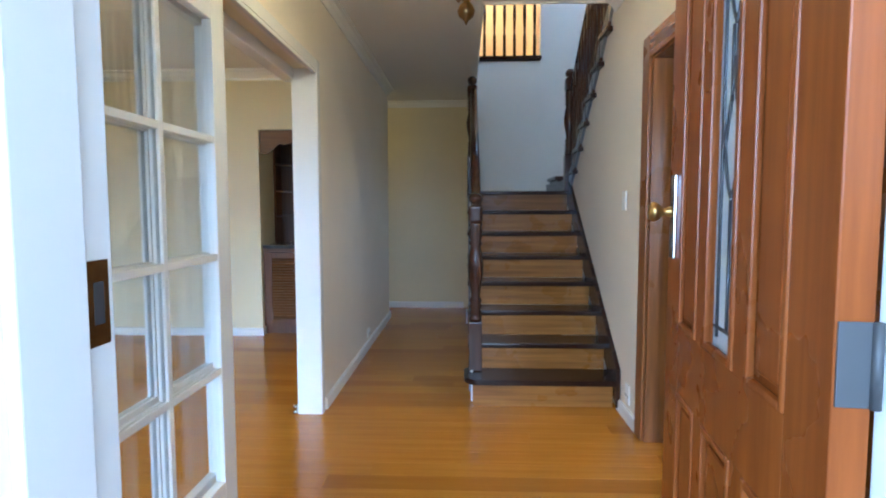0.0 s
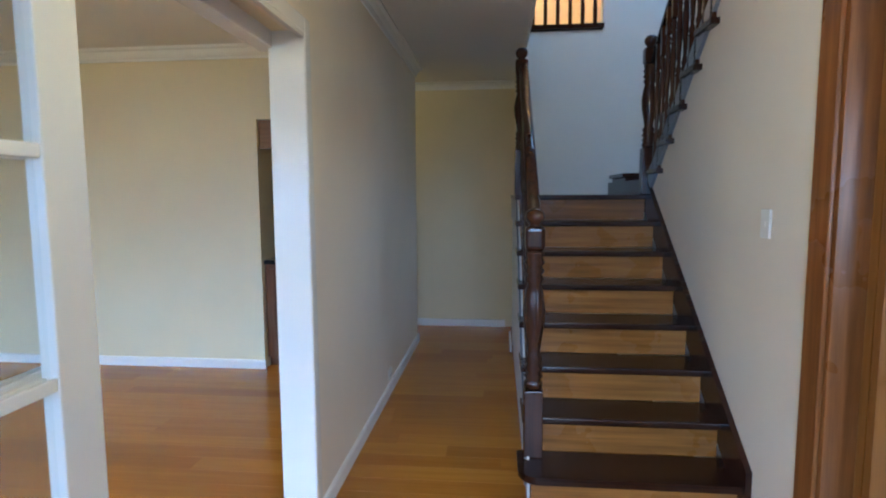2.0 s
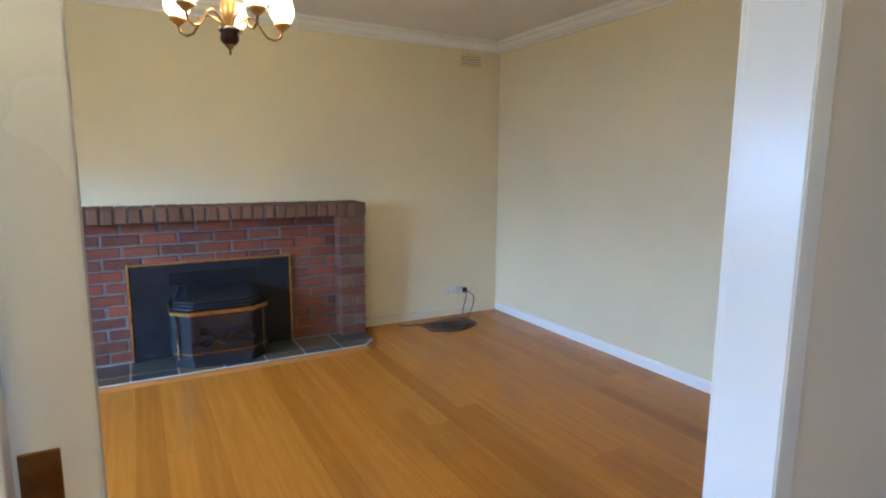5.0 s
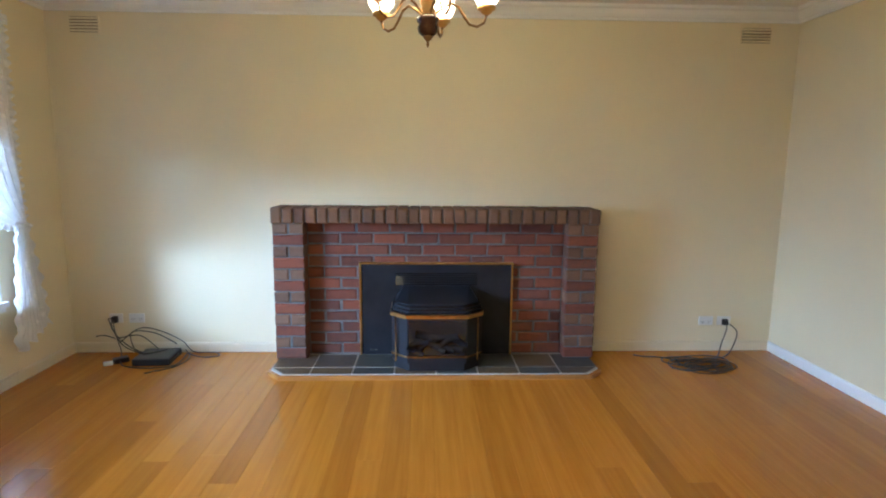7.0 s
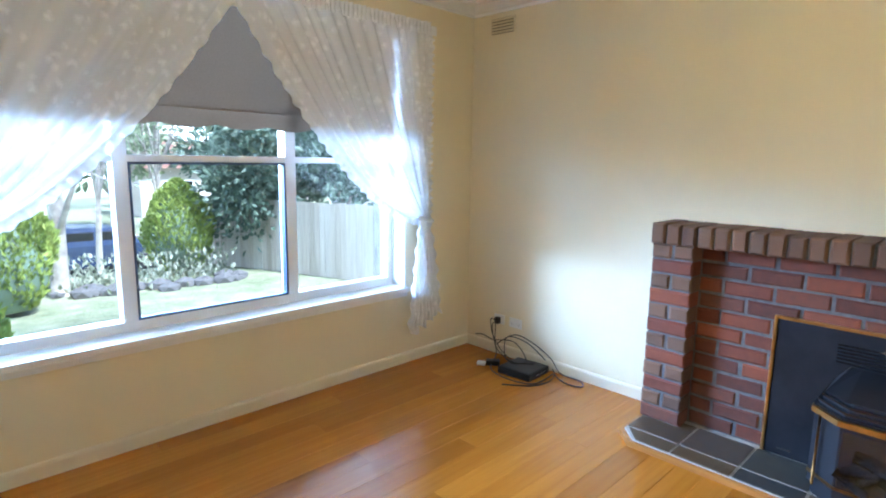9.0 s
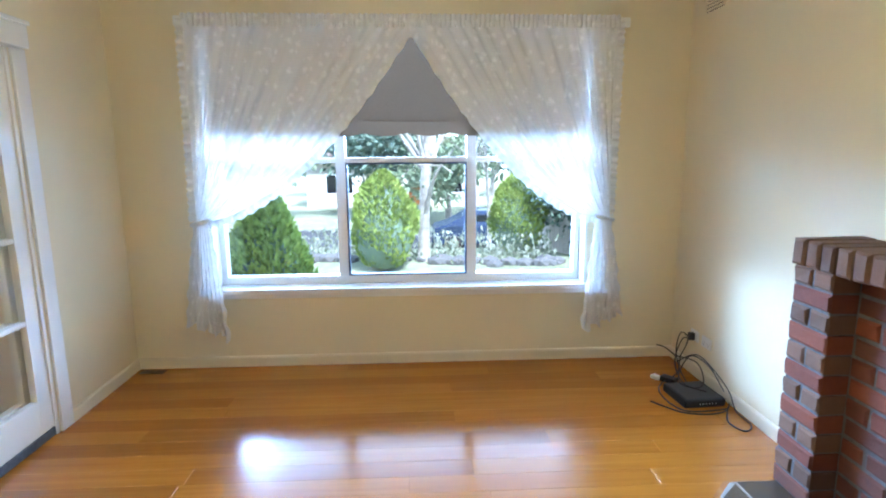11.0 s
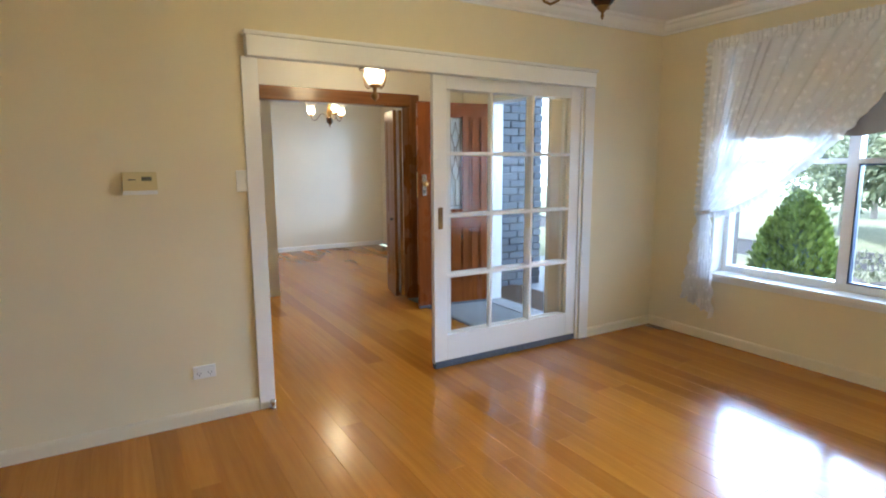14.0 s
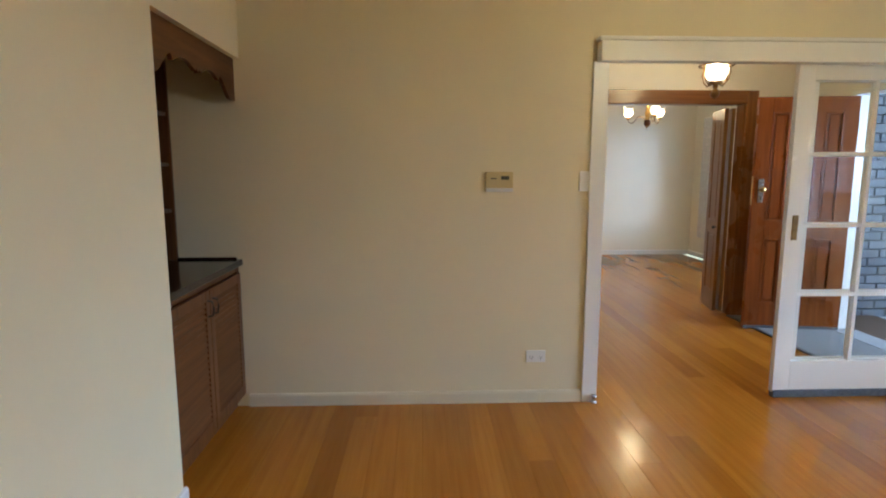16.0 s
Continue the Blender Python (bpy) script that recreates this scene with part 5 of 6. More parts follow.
part("case", box(-0.080, 0.080, 0.0003, 0.028, -0.058, 0.058, 0.006), PLASTIC_CREAM, th)
part("display", box(-0.055, -0.008, 0.0275, 0.0290, 0.012, 0.034, 0.001), material("lcd_olive", (0.16, 0.17, 0.10), 0.25), th, "olive display")
part("digits", boxes([(-0.050 + 0.010 * k, -0.044 + 0.010 * k, 0.0288, 0.0296, 0.017, 0.029) for k in range(4)]), GREY_DARK, th)
part("switch_slot", boxes([(0.018, 0.052, 0.0275, 0.0300, 0.016, 0.022)]), GREY_DARK, th)
part("lower_flap", box(-0.079, 0.079, 0.0275, 0.0305, -0.057, -0.036, 0.001), PLASTIC, th)
bulge = thing("bell_push", "small black cabinet light switch", "switch")
part("case", box(NX + 0.50, NX + 0.52, YN + 0.388, YN + 0.399, 1.90, 1.94, 0.002), GREY_DARK, bulge)
for x0, y0, x1, y1, lab in ((-1.14, -0.16, -0.98, -0.09, "small floor vent grille by the skirting"), (4.80, 0.45, 4.98, 0.70, "dark floor heating vent in the dining room")):
    fv = thing("floor_vent", lab, "vent", group="floor vents")
    part("grille", boxes([(x0, x1, y0, y0 + 0.012, 0.0005, 0.006), (x0, x1, y1 - 0.012, y1, 0.0005, 0.006)] + [(x0 + (x1 - x0) * k / 8, x0 + (x1 - x0) * k / 8 + 0.008, y0 + 0.012, y1 - 0.012, 0.0005, 0.005) for k in range(9)]), BRASS_DARK, fv)
    part("duct", box(x0, x1, y0, y1, 0.0003, 0.001), GREY_DARK, fv)

# ---- cables and modem ----


def coil(cx, cy, rx, ry, loops, seed, height=0.03):
    r = random.Random(seed)
    pts = []
    n = loops * 18
    ph = r.uniform(0, 6)
    for i in range(n + 1):
        t = i / 18 * 2 * math.pi
        k = i / n
        wob = 0.75 + 0.25 * math.sin(t * 0.37 + ph) + r.uniform(-0.03, 0.03)
        pts.append((cx + rx * wob * math.cos(t + 0.3 * math.sin(t * 0.21)) + 0.03 * math.sin(k * 9 + ph), cy + ry * wob * math.sin(t) + 0.03 * math.cos(k * 7 + ph), 0.0065 + height * (0.5 + 0.5 * math.sin(k * 11 + t * 0.5)) * k))
    return pts


def smooth(pts, n=8):
    """A soft curve through points."""
    p = [Vector(q) for q in pts]
    p = [p[0]] + p + [p[-1]]
    out = []
    for i in range(1, len(p) - 2):
        for k in range(n):
            t = k / n
            out.append(0.5 * ((2 * p[i]) + (p[i + 1] - p[i - 1]) * t + (2 * p[i - 1] - 5 * p[i] + 4 * p[i + 1] - p[i + 2]) * t * t + (3 * p[i] - p[i - 1] - 3 * p[i + 1] + p[i + 2]) * t ** 3))
    out.append(p[-2])
    return out


modem = thing("modem", "black plastic modem lying on the floor among cables", "modem", pose(-4.60, 0.515, 0.0005, 0, 0, 4))
part("case", box(-0.128, 0.128, -0.13, 0.13, 0.0, 0.050, 0.008), BLACK, modem)
part("top_panel", box(-0.11, 0.11, -0.112, 0.112, 0.0495, 0.0515, 0.001), GREY_DARK, modem)
part("lights", boxes([(-0.07 + 0.02 * k, -0.063 + 0.02 * k, 0.1295, 0.1307, 0.022, 0.026) for k in range(6)]), PLASTIC, modem)
ad = thing("power_adapter", "black power adapter beside the modem", "adapter", pose(-4.56, 0.27, 0.0005, 0, 0, 40))
part("case", box(-0.03, 0.03, -0.05, 0.05, 0, 0.035, 0.006), BLACK, ad)
pl = thing("cable_plug", "black plug in the wall outlet", "plug", pose(XL + 0.0115, 0.135, 0.27))
part("body", box(0, 0.035, -0.02, 0.02, -0.03, 0.02, 0.006), BLACK, pl)
for i, c in enumerate([
    smooth([(XL + 0.045, 0.135, 0.26), (-4.69, 0.13, 0.29), (-4.63, 0.20, 0.20), (-4.61, 0.30, 0.11), (-4.61, 0.40, 0.058)]),
    smooth([(XL + 0.045, 0.14, 0.25), (-4.70, 0.14, 0.25), (-4.62, 0.22, 0.17), (-4.59, 0.30, 0.10), (-4.58, 0.44, 0.060), (-4.66, 0.56, 0.060)]),
    smooth([(XL + 0.045, 0.13, 0.245), (-4.72, 0.15, 0.20), (-4.66, 0.20, 0.14), (-4.63, 0.24, 0.05), (-4.50, 0.30, 0.0075), (-4.43, 0.42, 0.0075), (-4.42, 0.58, 0.0075), (-4.47, 0.69, 0.0075), (-4.60, 0.70, 0.0075), (-4.72, 0.68, 0.0075)]),
    smooth([(-4.62, 0.24, 0.13), (-4.68, 0.36, 0.22), (-4.71, 0.50, 0.19), (-4.745, 0.64, 0.10), (-4.75, 0.72, 0.014), (-4.745, 0.88, 0.0075), (-4.67, 0.94, 0.0075), (-4.64, 0.84, 0.0075), (-4.70, 0.72, 0.0075), (-4.745, 0.66, 0.03)]),
    smooth([(-4.63, 0.22, 0.16), (-4.70, 0.34, 0.16), (-4.70, 0.44, 0.09), (-4.64, 0.50, 0.060), (-4.56, 0.44, 0.060), (-4.58, 0.36, 0.10), (-4.68, 0.30, 0.19), (-4.73, 0.44, 0.17), (-4.74, 0.60, 0.08)]),
    smooth([(-4.316, 0.555, 0.0075), (-4.38, 0.64, 0.0075), (-4.45, 0.71, 0.0075), (-4.58, 0.74, 0.0075), (-4.70, 0.705, 0.0075), (-4.745, 0.66, 0.03)]),
    smooth([(-4.62, 0.21, 0.16), (-4.57, 0.16, 0.20), (-4.53, 0.12, 0.205)]),
]):
    cb = thing("cable", "tangled black cable beside the modem", "cable", group="cables by the window")
    part("lead", tube(c, 0.0042, 6), RUBBER, cb)
wp = thing("cable_plug", "white plug on the tangled cable", "plug", pose(-4.50, 0.21, 0.0005, 0, 0, 30))
part("body", box(-0.022, 0.022, -0.03, 0.03, 0, 0.022, 0.005), PLASTIC, wp)
BROWN_CABLE = mottled("brown_cable", [(0.3, (0.05, 0.025, 0.014)), (0.7, (0.10, 0.05, 0.028))], 40, 0.45, 0.05)
for i, (c, mat) in enumerate([
    (coil(-4.45, 4.52, 0.13, 0.24, 6, 1, 0.035), RUBBER),
    (coil(-4.40, 4.58, 0.11, 0.19, 4, 2, 0.04), BROWN_CABLE),
    (smooth([(XL + 0.04, 4.885, 0.235), (-4.72, 4.88, 0.20), (-4.70, 4.84, 0.10), (-4.66, 4.80, 0.03), (-4.55, 4.72, 0.0075), (-4.42, 4.66, 0.0075)]), RUBBER),
    (smooth([(XL + 0.04, 4.89, 0.24), (-4.70, 4.95, 0.18), (-4.66, 4.90, 0.06), (-4.60, 4.80, 0.0075), (-4.50, 4.60, 0.04)]), RUBBER),
    (smooth([(-4.50, 4.45, 0.0075), (-4.60, 4.32, 0.0075), (-4.62, 4.20, 0.0075), (-4.66, 4.12, 0.0075)]), RUBBER),
]):
    cb = thing("cable", "coiled cable heaped on the floorboards", "cable", group="cables by the corner")
    part("lead", tube(c, 0.0042, 6), mat, cb)
p2 = thing("cable_plug", "black plug in the wall outlet", "plug", pose(XL + 0.0115, 4.885, 0.245))
part("body", box(0, 0.032, -0.02, 0.02, -0.03, 0.018, 0.006), BLACK, p2)

# ---- entry ----
MAT = mottled("grey_entry_carpet", [(0.3, (0.20, 0.22, 0.24)), (0.7, (0.28, 0.30, 0.32))], 120, 0.95, 0.5)
em = thing("entry_mat", "grey carpet mat with dark edging inside the door", "mat")
part("pile", box(-0.62, 1.03, 0.60, 1.225, 0.0005, 0.008, 0.002), MAT, em)
part("edging", boxes([(-0.65, 1.04, 1.225, 1.26, 0.0005, 0.010), (-0.65, -0.62, 0.60, 1.225, 0.0005, 0.010)], 0.002), GREY_DARK, em)

# dining-room window with curtain
dw = tagged(new("window_2"), "dining-room window with white frame and net", "window", kind="structure")
part("window_frame", boxes([(2.0, 2.05, -0.42, -0.36, 0.7, 2.1), (3.75, 3.8, -0.42, -0.36, 0.7, 2.1), (2.05, 3.75, -0.42, -0.36, 0.7, 0.75), (2.05, 3.75, -0.42, -0.36, 2.05, 2.1), (2.88, 2.92, -0.419, -0.361, 0.75, 2.05)], 0.003), TRIM, dw)
dc = thing("lace_curtain", "white lace curtain beside the dining-room window", "curtain")
bm = bmesh.new()
rows = []
for j in range(21):
    v = j / 20
    w = 0.5 - 0.3 * math.sin(min(1, v / 0.55) * math.pi / 2) if v < 0.55 else 0.2 + 0.1 * (v - 0.55)
    rows.append([bm.verts.new((4.55 - w * (i / 40 - 0.0) + 0.1, -0.24 + 0.025 * math.sin(i * 1.1), 2.25 - 1.9 * v)) for i in range(41)])
for a, b in zip(rows, rows[1:]):
    for i in range(40):
        bm.faces.new((a[i], a[i + 1], b[i + 1], b[i])).smooth = True
part("drape", bm, LACE, dc)

# ---- outside ----
GRASS = mottled("lawn", [(0.3, (0.17, 0.20, 0.11)), (0.55, (0.27, 0.29, 0.18)), (0.75, (0.38, 0.38, 0.27))], 3.5, 0.95, 0.6, distance=0.05)
PAVER = mottled("grey_porch_tile", [(0.3, (0.26, 0.28, 0.31)), (0.7, (0.36, 0.38, 0.40))], 12, 0.6, 0.15)
ASPHALT = mottled("asphalt", [(0.3, (0.045, 0.046, 0.05)), (0.7, (0.075, 0.075, 0.08))], 20, 0.9, 0.5)
FENCE = timber("weathered_fence_wood", (0.50, 0.47, 0.42), (0.68, 0.65, 0.59), 0.85, "z", 14, 0, 0.25)
FACADE = mottled("grey_brown_facade_brick", [(0.3, (0.12, 0.10, 0.09)), (0.7, (0.2, 0.17, 0.15))], 14, 0.85, 0.5)
GZ = -0.45


def ground_z(y):
    """Level near the house, then a bank falling to the street."""
    k = min(1.0, max(0.0, (-6.8 - y) / 7.7))
    return GZ - 1.65 * k * k * (3 - 2 * k)


bm = bmesh.new()
cells = 90
vs = {}
for i in range(cells + 1):
    for j in range(cells + 1):
        sx = (i / cells * 2 - 1)
        sy = j / cells
        x = -2 + 400 * sx ** 3 + 30 * sx
        y = -0.46 - (400 * sy ** 3 + 26 * sy)
        z = ground_z(y) + (0.03 * noise.noise((x * 0.5, y * 0.5, 0)) if y > -13 else 0)
        vs[i, j] = bm.verts.new((x, y, z))
for i in range(cells):
    for j in range(cells):
        bm.faces.new((vs[i, j], vs[i + 1, j], vs[i + 1, j + 1], vs[i, j + 1]))
structure("ground", bm, GRASS, "front lawn falling towards the street", "ground")
structure("porch_floor", boxes([(-0.74, 2.6, -2.2, FY0 - 0.021, GZ, -0.03), (FD0, FD1, FY0 - 0.02, FY1 + 0.03, GZ, 0.0004)]), PAVER, "grey tiled front porch", "porch")
structure("porch_roof", boxes([(-0.76, 2.6, -1.05, FY0, 2.62, 2.75)]), CEIL, "white lined porch ceiling", "porch roof")
structure("wall_facade", boxes([(XL - 0.4, WX0, -0.56, YS - 0.251, GZ, 2.9), (WX1, -0.745, -0.56, YS - 0.251, GZ, 2.9), (WX0, WX1, -0.56, YS - 0.251, GZ, WZ0 - 0.02), (WX0, WX1, -0.56, YS - 0.251, WZ1 + 0.02, 2.9), (XR + 0.05, 2.0, -0.62, -0.501, GZ, 2.6), (XR + 0.05, XD - 0.002, -0.50, FY0 - 0.001, GZ, 2.6)]), FACADE, "grey-brown brick facade", "wall")
structure("roof_upper", boxes([(XL - 0.5, 5.3, -0.9, 8.6, 5.12, 5.2), (XL - 0.6, -0.76, -1.0, 2.3, 2.95, 3.02), (XW, 5.3, 2.2, 2.32, 2.7, 5.12)]), FACADE, "eaves and upper storey above the rooms", "roof")
post = thing("porch_column", "white painted timber porch column", "column")
part("shaft", box(1.10, 1.22, -1.02, -0.90, 0.12, 2.619, 0.01), TRIM, post)
part("base", box(1.07, 1.25, -1.05, -0.87, -0.0295, 0.12, 0.01), TRIM, post)
pot = thing("plant_pot", "white plastic plant pot on the porch", "pot", pose(0.93, -0.75, -0.0295))
part("pot", lathe([(0.09, 0), (0.12, 0.22), (0.13, 0.22), (0.13, 0.25), (0.115, 0.25), (0.10, 0.20)], 24), TRIM, pot)

# brick courses of the porch wall
PORCHBRICK = brick_material("blue_grey_painted_brick", [(0.1, (0.06, 0.066, 0.078)), (0.5, (0.09, 0.097, 0.11)), (0.9, (0.125, 0.13, 0.14))])
pw = tagged(new("wall_porch"), "blue-grey brick wall beside the front porch", "wall", kind="structure")
for k in range(29):
    z = -0.028 + 0.086 * k
    y = -0.60 - (0.12 if k % 2 else 0.0)
    while y < FY0 - 0.02:
        a, b = max(y, -0.612), min(y + 0.23, FY0 - 0.003)
        if b - a > 0.03:
            me = chunk(0, 0.046, 0, b - a, 0, 0.076, 0.005, 0.0015)
            me.materials.append(PORCHBRICK)
            o = new("brick", me)
            o.parent = pw
            o.matrix_basis = pose(XR + 0.0495, b, z, 0, 0, 180)
        y += 0.24

# boundary fence
fence = thing("paling_fence", "weathered grey timber paling fence along the boundary", "fence")
fa, fb = Vector((-8.13, -0.6, 0)), Vector((-5.35, -7.65, 0))
L = (fb - fa).length
ang = math.degrees(math.atan2(fb.y - fa.y, fb.x - fa.x))
fm = pose(fa.x, fa.y, GZ - 0.03, 0, 0, ang)
paling = box(0, 0.096, 0, 0.016, 0, 1.24)
pal = part("paling", paling, FENCE, fence, "", fm)
k = 1
while k * 0.1 < L:
    o = new("paling", pal.data)
    o.parent = fence
    o.matrix_basis = fm @ pose(0.1 * k, rnd.uniform(-0.004, 0.004), rnd.uniform(-0.012, 0.012))
    k += 1
for z in (0.3, 1.0):
    part("rail", box(0, L, -0.045, -0.001, z, z + 0.08), FENCE, fence, "", fm)


def leaf_material(name, a, b):
    m = material(name, a, 0.6)
    geo = m.node_tree.nodes.new("ShaderNodeNewGeometry")
    link(m, ramp(m, geo.outputs["Random Per Island"], [(0.0, a), (1.0, b)]), bsdf(m).inputs["Base Color"])
    return m


CONIFER = leaf_material("bright_conifer_green", (0.14, 0.20, 0.035), (0.34, 0.41, 0.09))
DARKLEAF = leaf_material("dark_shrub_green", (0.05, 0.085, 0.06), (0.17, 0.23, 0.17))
PALELEAF = leaf_material("pale_street_foliage", (0.16, 0.21, 0.12), (0.34, 0.39, 0.25))
BARK = mottled("grey_bark", [(0.3, (0.26, 0.24, 0.21)), (0.7, (0.50, 0.46, 0.41))], 10, 0.9, 0.8)


def foliage(shape, count, size, seed, upright=0.0):
    """Many small leaves strewn through a volume; shape gives a point and its outward way."""
    r = random.Random(seed)
    verts, faces = [], []
    for _ in range(count):
        p, out = shape(r)
        out = (Vector(out) + Vector((r.uniform(-1, 1), r.uniform(-1, 1), r.uniform(-1, 1) + upright)) * 0.8).normalized()
        side = out.cross(Vector((r.uniform(-1, 1), r.uniform(-1, 1), 0.3))).normalized()
        s = size * r.uniform(0.6, 1.3)
        p = Vector(p)
        i = len(verts)
        nrm = out.cross(side) * s * 0.12
        verts += [p, p + out * s * 0.5 + side * s * 0.26 + nrm, p + out * s, p + out * s * 0.5 - side * s * 0.26 + nrm]
        faces += [(i, i + 1, i + 2), (i, i + 2, i + 3)]
    me = bpy.data.meshes.new("crown")
    me.from_pydata([tuple(v) for v in verts], [], faces)
    return me


def crown(parent, mesh, mat, label=""):
    mesh.materials.append(mat)
    ob = new("crown", mesh)
    ob.parent = parent
    if label:
        tagged(ob, label)
    return ob


def conifer(x, y, radius, height, seed, label):
    t = thing("conifer_shrub", label, "shrub", pose(x, y, GZ), "conifer shrubs")
    part("trunk", tube([(0, 0, -0.05), (0.02, 0, height * 0.4), (0, 0.01, height * 0.8)], lambda k: 0.05 * (1 - 0.8 * k), 8), BARK, t)

    def shape(r):
        h = r.random() ** 0.8
        w = radius * (math.sin(min(1, h * 1.5 + 0.35) * math.pi / 2) if h < 0.45 else math.cos((h - 0.45) / 0.55 * math.pi / 2) ** 0.75)
        a = r.uniform(0, 6.283)
        q = w * (0.78 + 0.22 * r.random()) * (1 + 0.10 * math.sin(a * 3 + h * 9))
        return (q * math.cos(a), q * math.sin(a), 0.05 + h * height * 0.94), (math.cos(a) * 0.6, math.sin(a) * 0.6, 0.7)
    crown(t, foliage(shape, 6500, 0.075, seed, 0.7), CONIFER)
    # Solid dark core: the shade between the leaves is put into its colour.
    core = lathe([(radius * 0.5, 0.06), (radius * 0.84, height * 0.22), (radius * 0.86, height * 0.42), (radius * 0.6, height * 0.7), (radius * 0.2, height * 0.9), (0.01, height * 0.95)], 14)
    part("shade_core", core, DARKLEAF, t, "solid dark core putting shade inside the crown")


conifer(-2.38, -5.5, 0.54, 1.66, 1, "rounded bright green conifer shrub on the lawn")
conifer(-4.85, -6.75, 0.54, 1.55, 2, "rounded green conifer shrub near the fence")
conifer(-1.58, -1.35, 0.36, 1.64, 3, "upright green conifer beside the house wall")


def tree(x, y, height, spread, mat, seed, label, leaves, size, bare=False, trunk=0.12, low=0.45):
    r = random.Random(seed)
    t = thing("tree", label, "tree", pose(x, y, ground_z(y)))
    lean = r.uniform(-0.2, 0.2)
    base = [(lean * k * k, 0.1 * math.sin(k * 3), height * 0.55 * k - 0.1) for k in [i / 6 for i in range(7)]]
    part("trunk", tube(base, lambda k: trunk * (1 - 0.55 * k), 10), BARK, t)
    tips = []
    limbs = bmesh.new()
    for i in range(9 if bare else 6):
        a = r.uniform(0, 6.283)
        k = r.uniform(low, 1.0)
        s = Vector(base[int(k * 6)])
        e = s + Vector((math.cos(a) * spread * r.uniform(0.4, 0.9), math.sin(a) * spread * r.uniform(0.4, 0.9), height * r.uniform(0.15, 0.42)))
        mid = (s + e) / 2 + Vector((r.uniform(-0.1, 0.1), r.uniform(-0.1, 0.1), 0.15))
        tube_into(limbs, smooth([s, mid, e], 4), lambda q: trunk * 0.42 * (1 - 0.8 * q), 6)
        tips.append(e)
        for _ in range(3):
            f = mid.lerp(e, r.random()) + Vector((r.uniform(-1, 1), r.uniform(-1, 1), r.uniform(0, 1))) * spread * 0.4
            tube_into(limbs, [mid.lerp(e, 0.4), f], 0.012, 5)
            tips.append(f)
    part("limbs", limbs, BARK, t)
    if leaves:
        def shape(q):
            c = q.choice(tips)
            d = Vector((q.gauss(0, 1), q.gauss(0, 1), q.gauss(0, 0.7))).normalized()
            return tuple(c + d * spread * 0.42 * q.random() ** 0.5), tuple(d)
        crown(t, foliage(shape, leaves, size, seed), mat)


tree(-6.5, -7.1, 3.5, 1.5, DARKLEAF, 11, "large dark-leaved tree hanging over the fence", 12000, 0.13, low=0.2)
tree(-7.6, -6.2, 3.6, 1.5, DARKLEAF, 12, "large dark-leaved tree behind the fence", 8000, 0.14, low=0.25)
tree(-3.05, -6.2, 4.6, 1.4, PALELEAF, 13, "bare-branched pale-trunked tree on the lawn", 300, 0.08, True, 0.12)
for i, (x, y) in enumerate([(-4.15, -9.0), (-4.65, -9.3), (-5.15, -8.8)]):
    tree(x, y, 5.2, 0.9, PALELEAF, 14 + i, "slim pale-trunked tree near the street", 300, 0.10, True, 0.06)
for i, (x, y, h, sp) in enumerate([(-14, -25, 5.5, 3.0), (-8.6, -26, 6.0, 3.2), (-4.6, -24.5, 4.6, 2.6), (-0.6, -26, 5.2, 3.0), (4.5, -25, 5.6, 3.0), (-9, -40, 8, 4), (3, -42, 8, 4), (12, -38, 8, 4), (-20, -36, 8, 4), (-3, -44, 8.5, 4.5), (9, -27, 5.5, 3), (-14.5, -43, 8.5, 4.5)]):
    tree(x, y, h, sp, DARKLEAF if i % 3 == 0 else PALELEAF, 20 + i, "leafy street tree across the road", 2600, 0.42, False, 0.2)

# street, garden bed, car and house across the road
SZ = ground_z(-18)
structure("road", boxes([(-60, 60, -21, -15, SZ - 0.14, SZ + 0.012)]), ASPHALT, "grey asphalt street", "road")
structure("kerb", boxes([(-60, 60, -15, -14.8, SZ - 0.14, SZ + 0.10), (-60, 60, -21.2, -21, SZ - 0.14, SZ + 0.10)], 0.02), MORTAR, "concrete kerb", "kerb")
bed = tagged(new("garden_bed"), "low garden bed with pale flowers and stones", "garden", kind="stuff")
rr = random.Random(5)


def bed_shape(r):
    x = r.uniform(-5.4, 0.5)
    return (x, -6.5 + 0.3 * math.sin(x) + r.gauss(0, 0.28), GZ + r.random() ** 2 * 0.45), (r.uniform(-1, 1), r.uniform(-1, 1), 1)


crown(bed, foliage(bed_shape, 2600, 0.09, 9, 1), leaf_material("garden_bed_leaves", (0.13, 0.16, 0.10), (0.40, 0.42, 0.34)))
bm = bmesh.new()
for k in range(60):
    x = rr.uniform(-5.4, 0.5)
    s = rr.uniform(0.06, 0.16)
    bmesh.ops.create_icosphere(bm, subdivisions=1, radius=s, matrix=Matrix.Translation((x, -5.95 + 0.3 * math.sin(x) + rr.gauss(0, 0.08), GZ + s * 0.3)) @ Matrix.Diagonal((1.3, 1, 0.7, 1)))
part("stones", bm, MORTAR, bed)

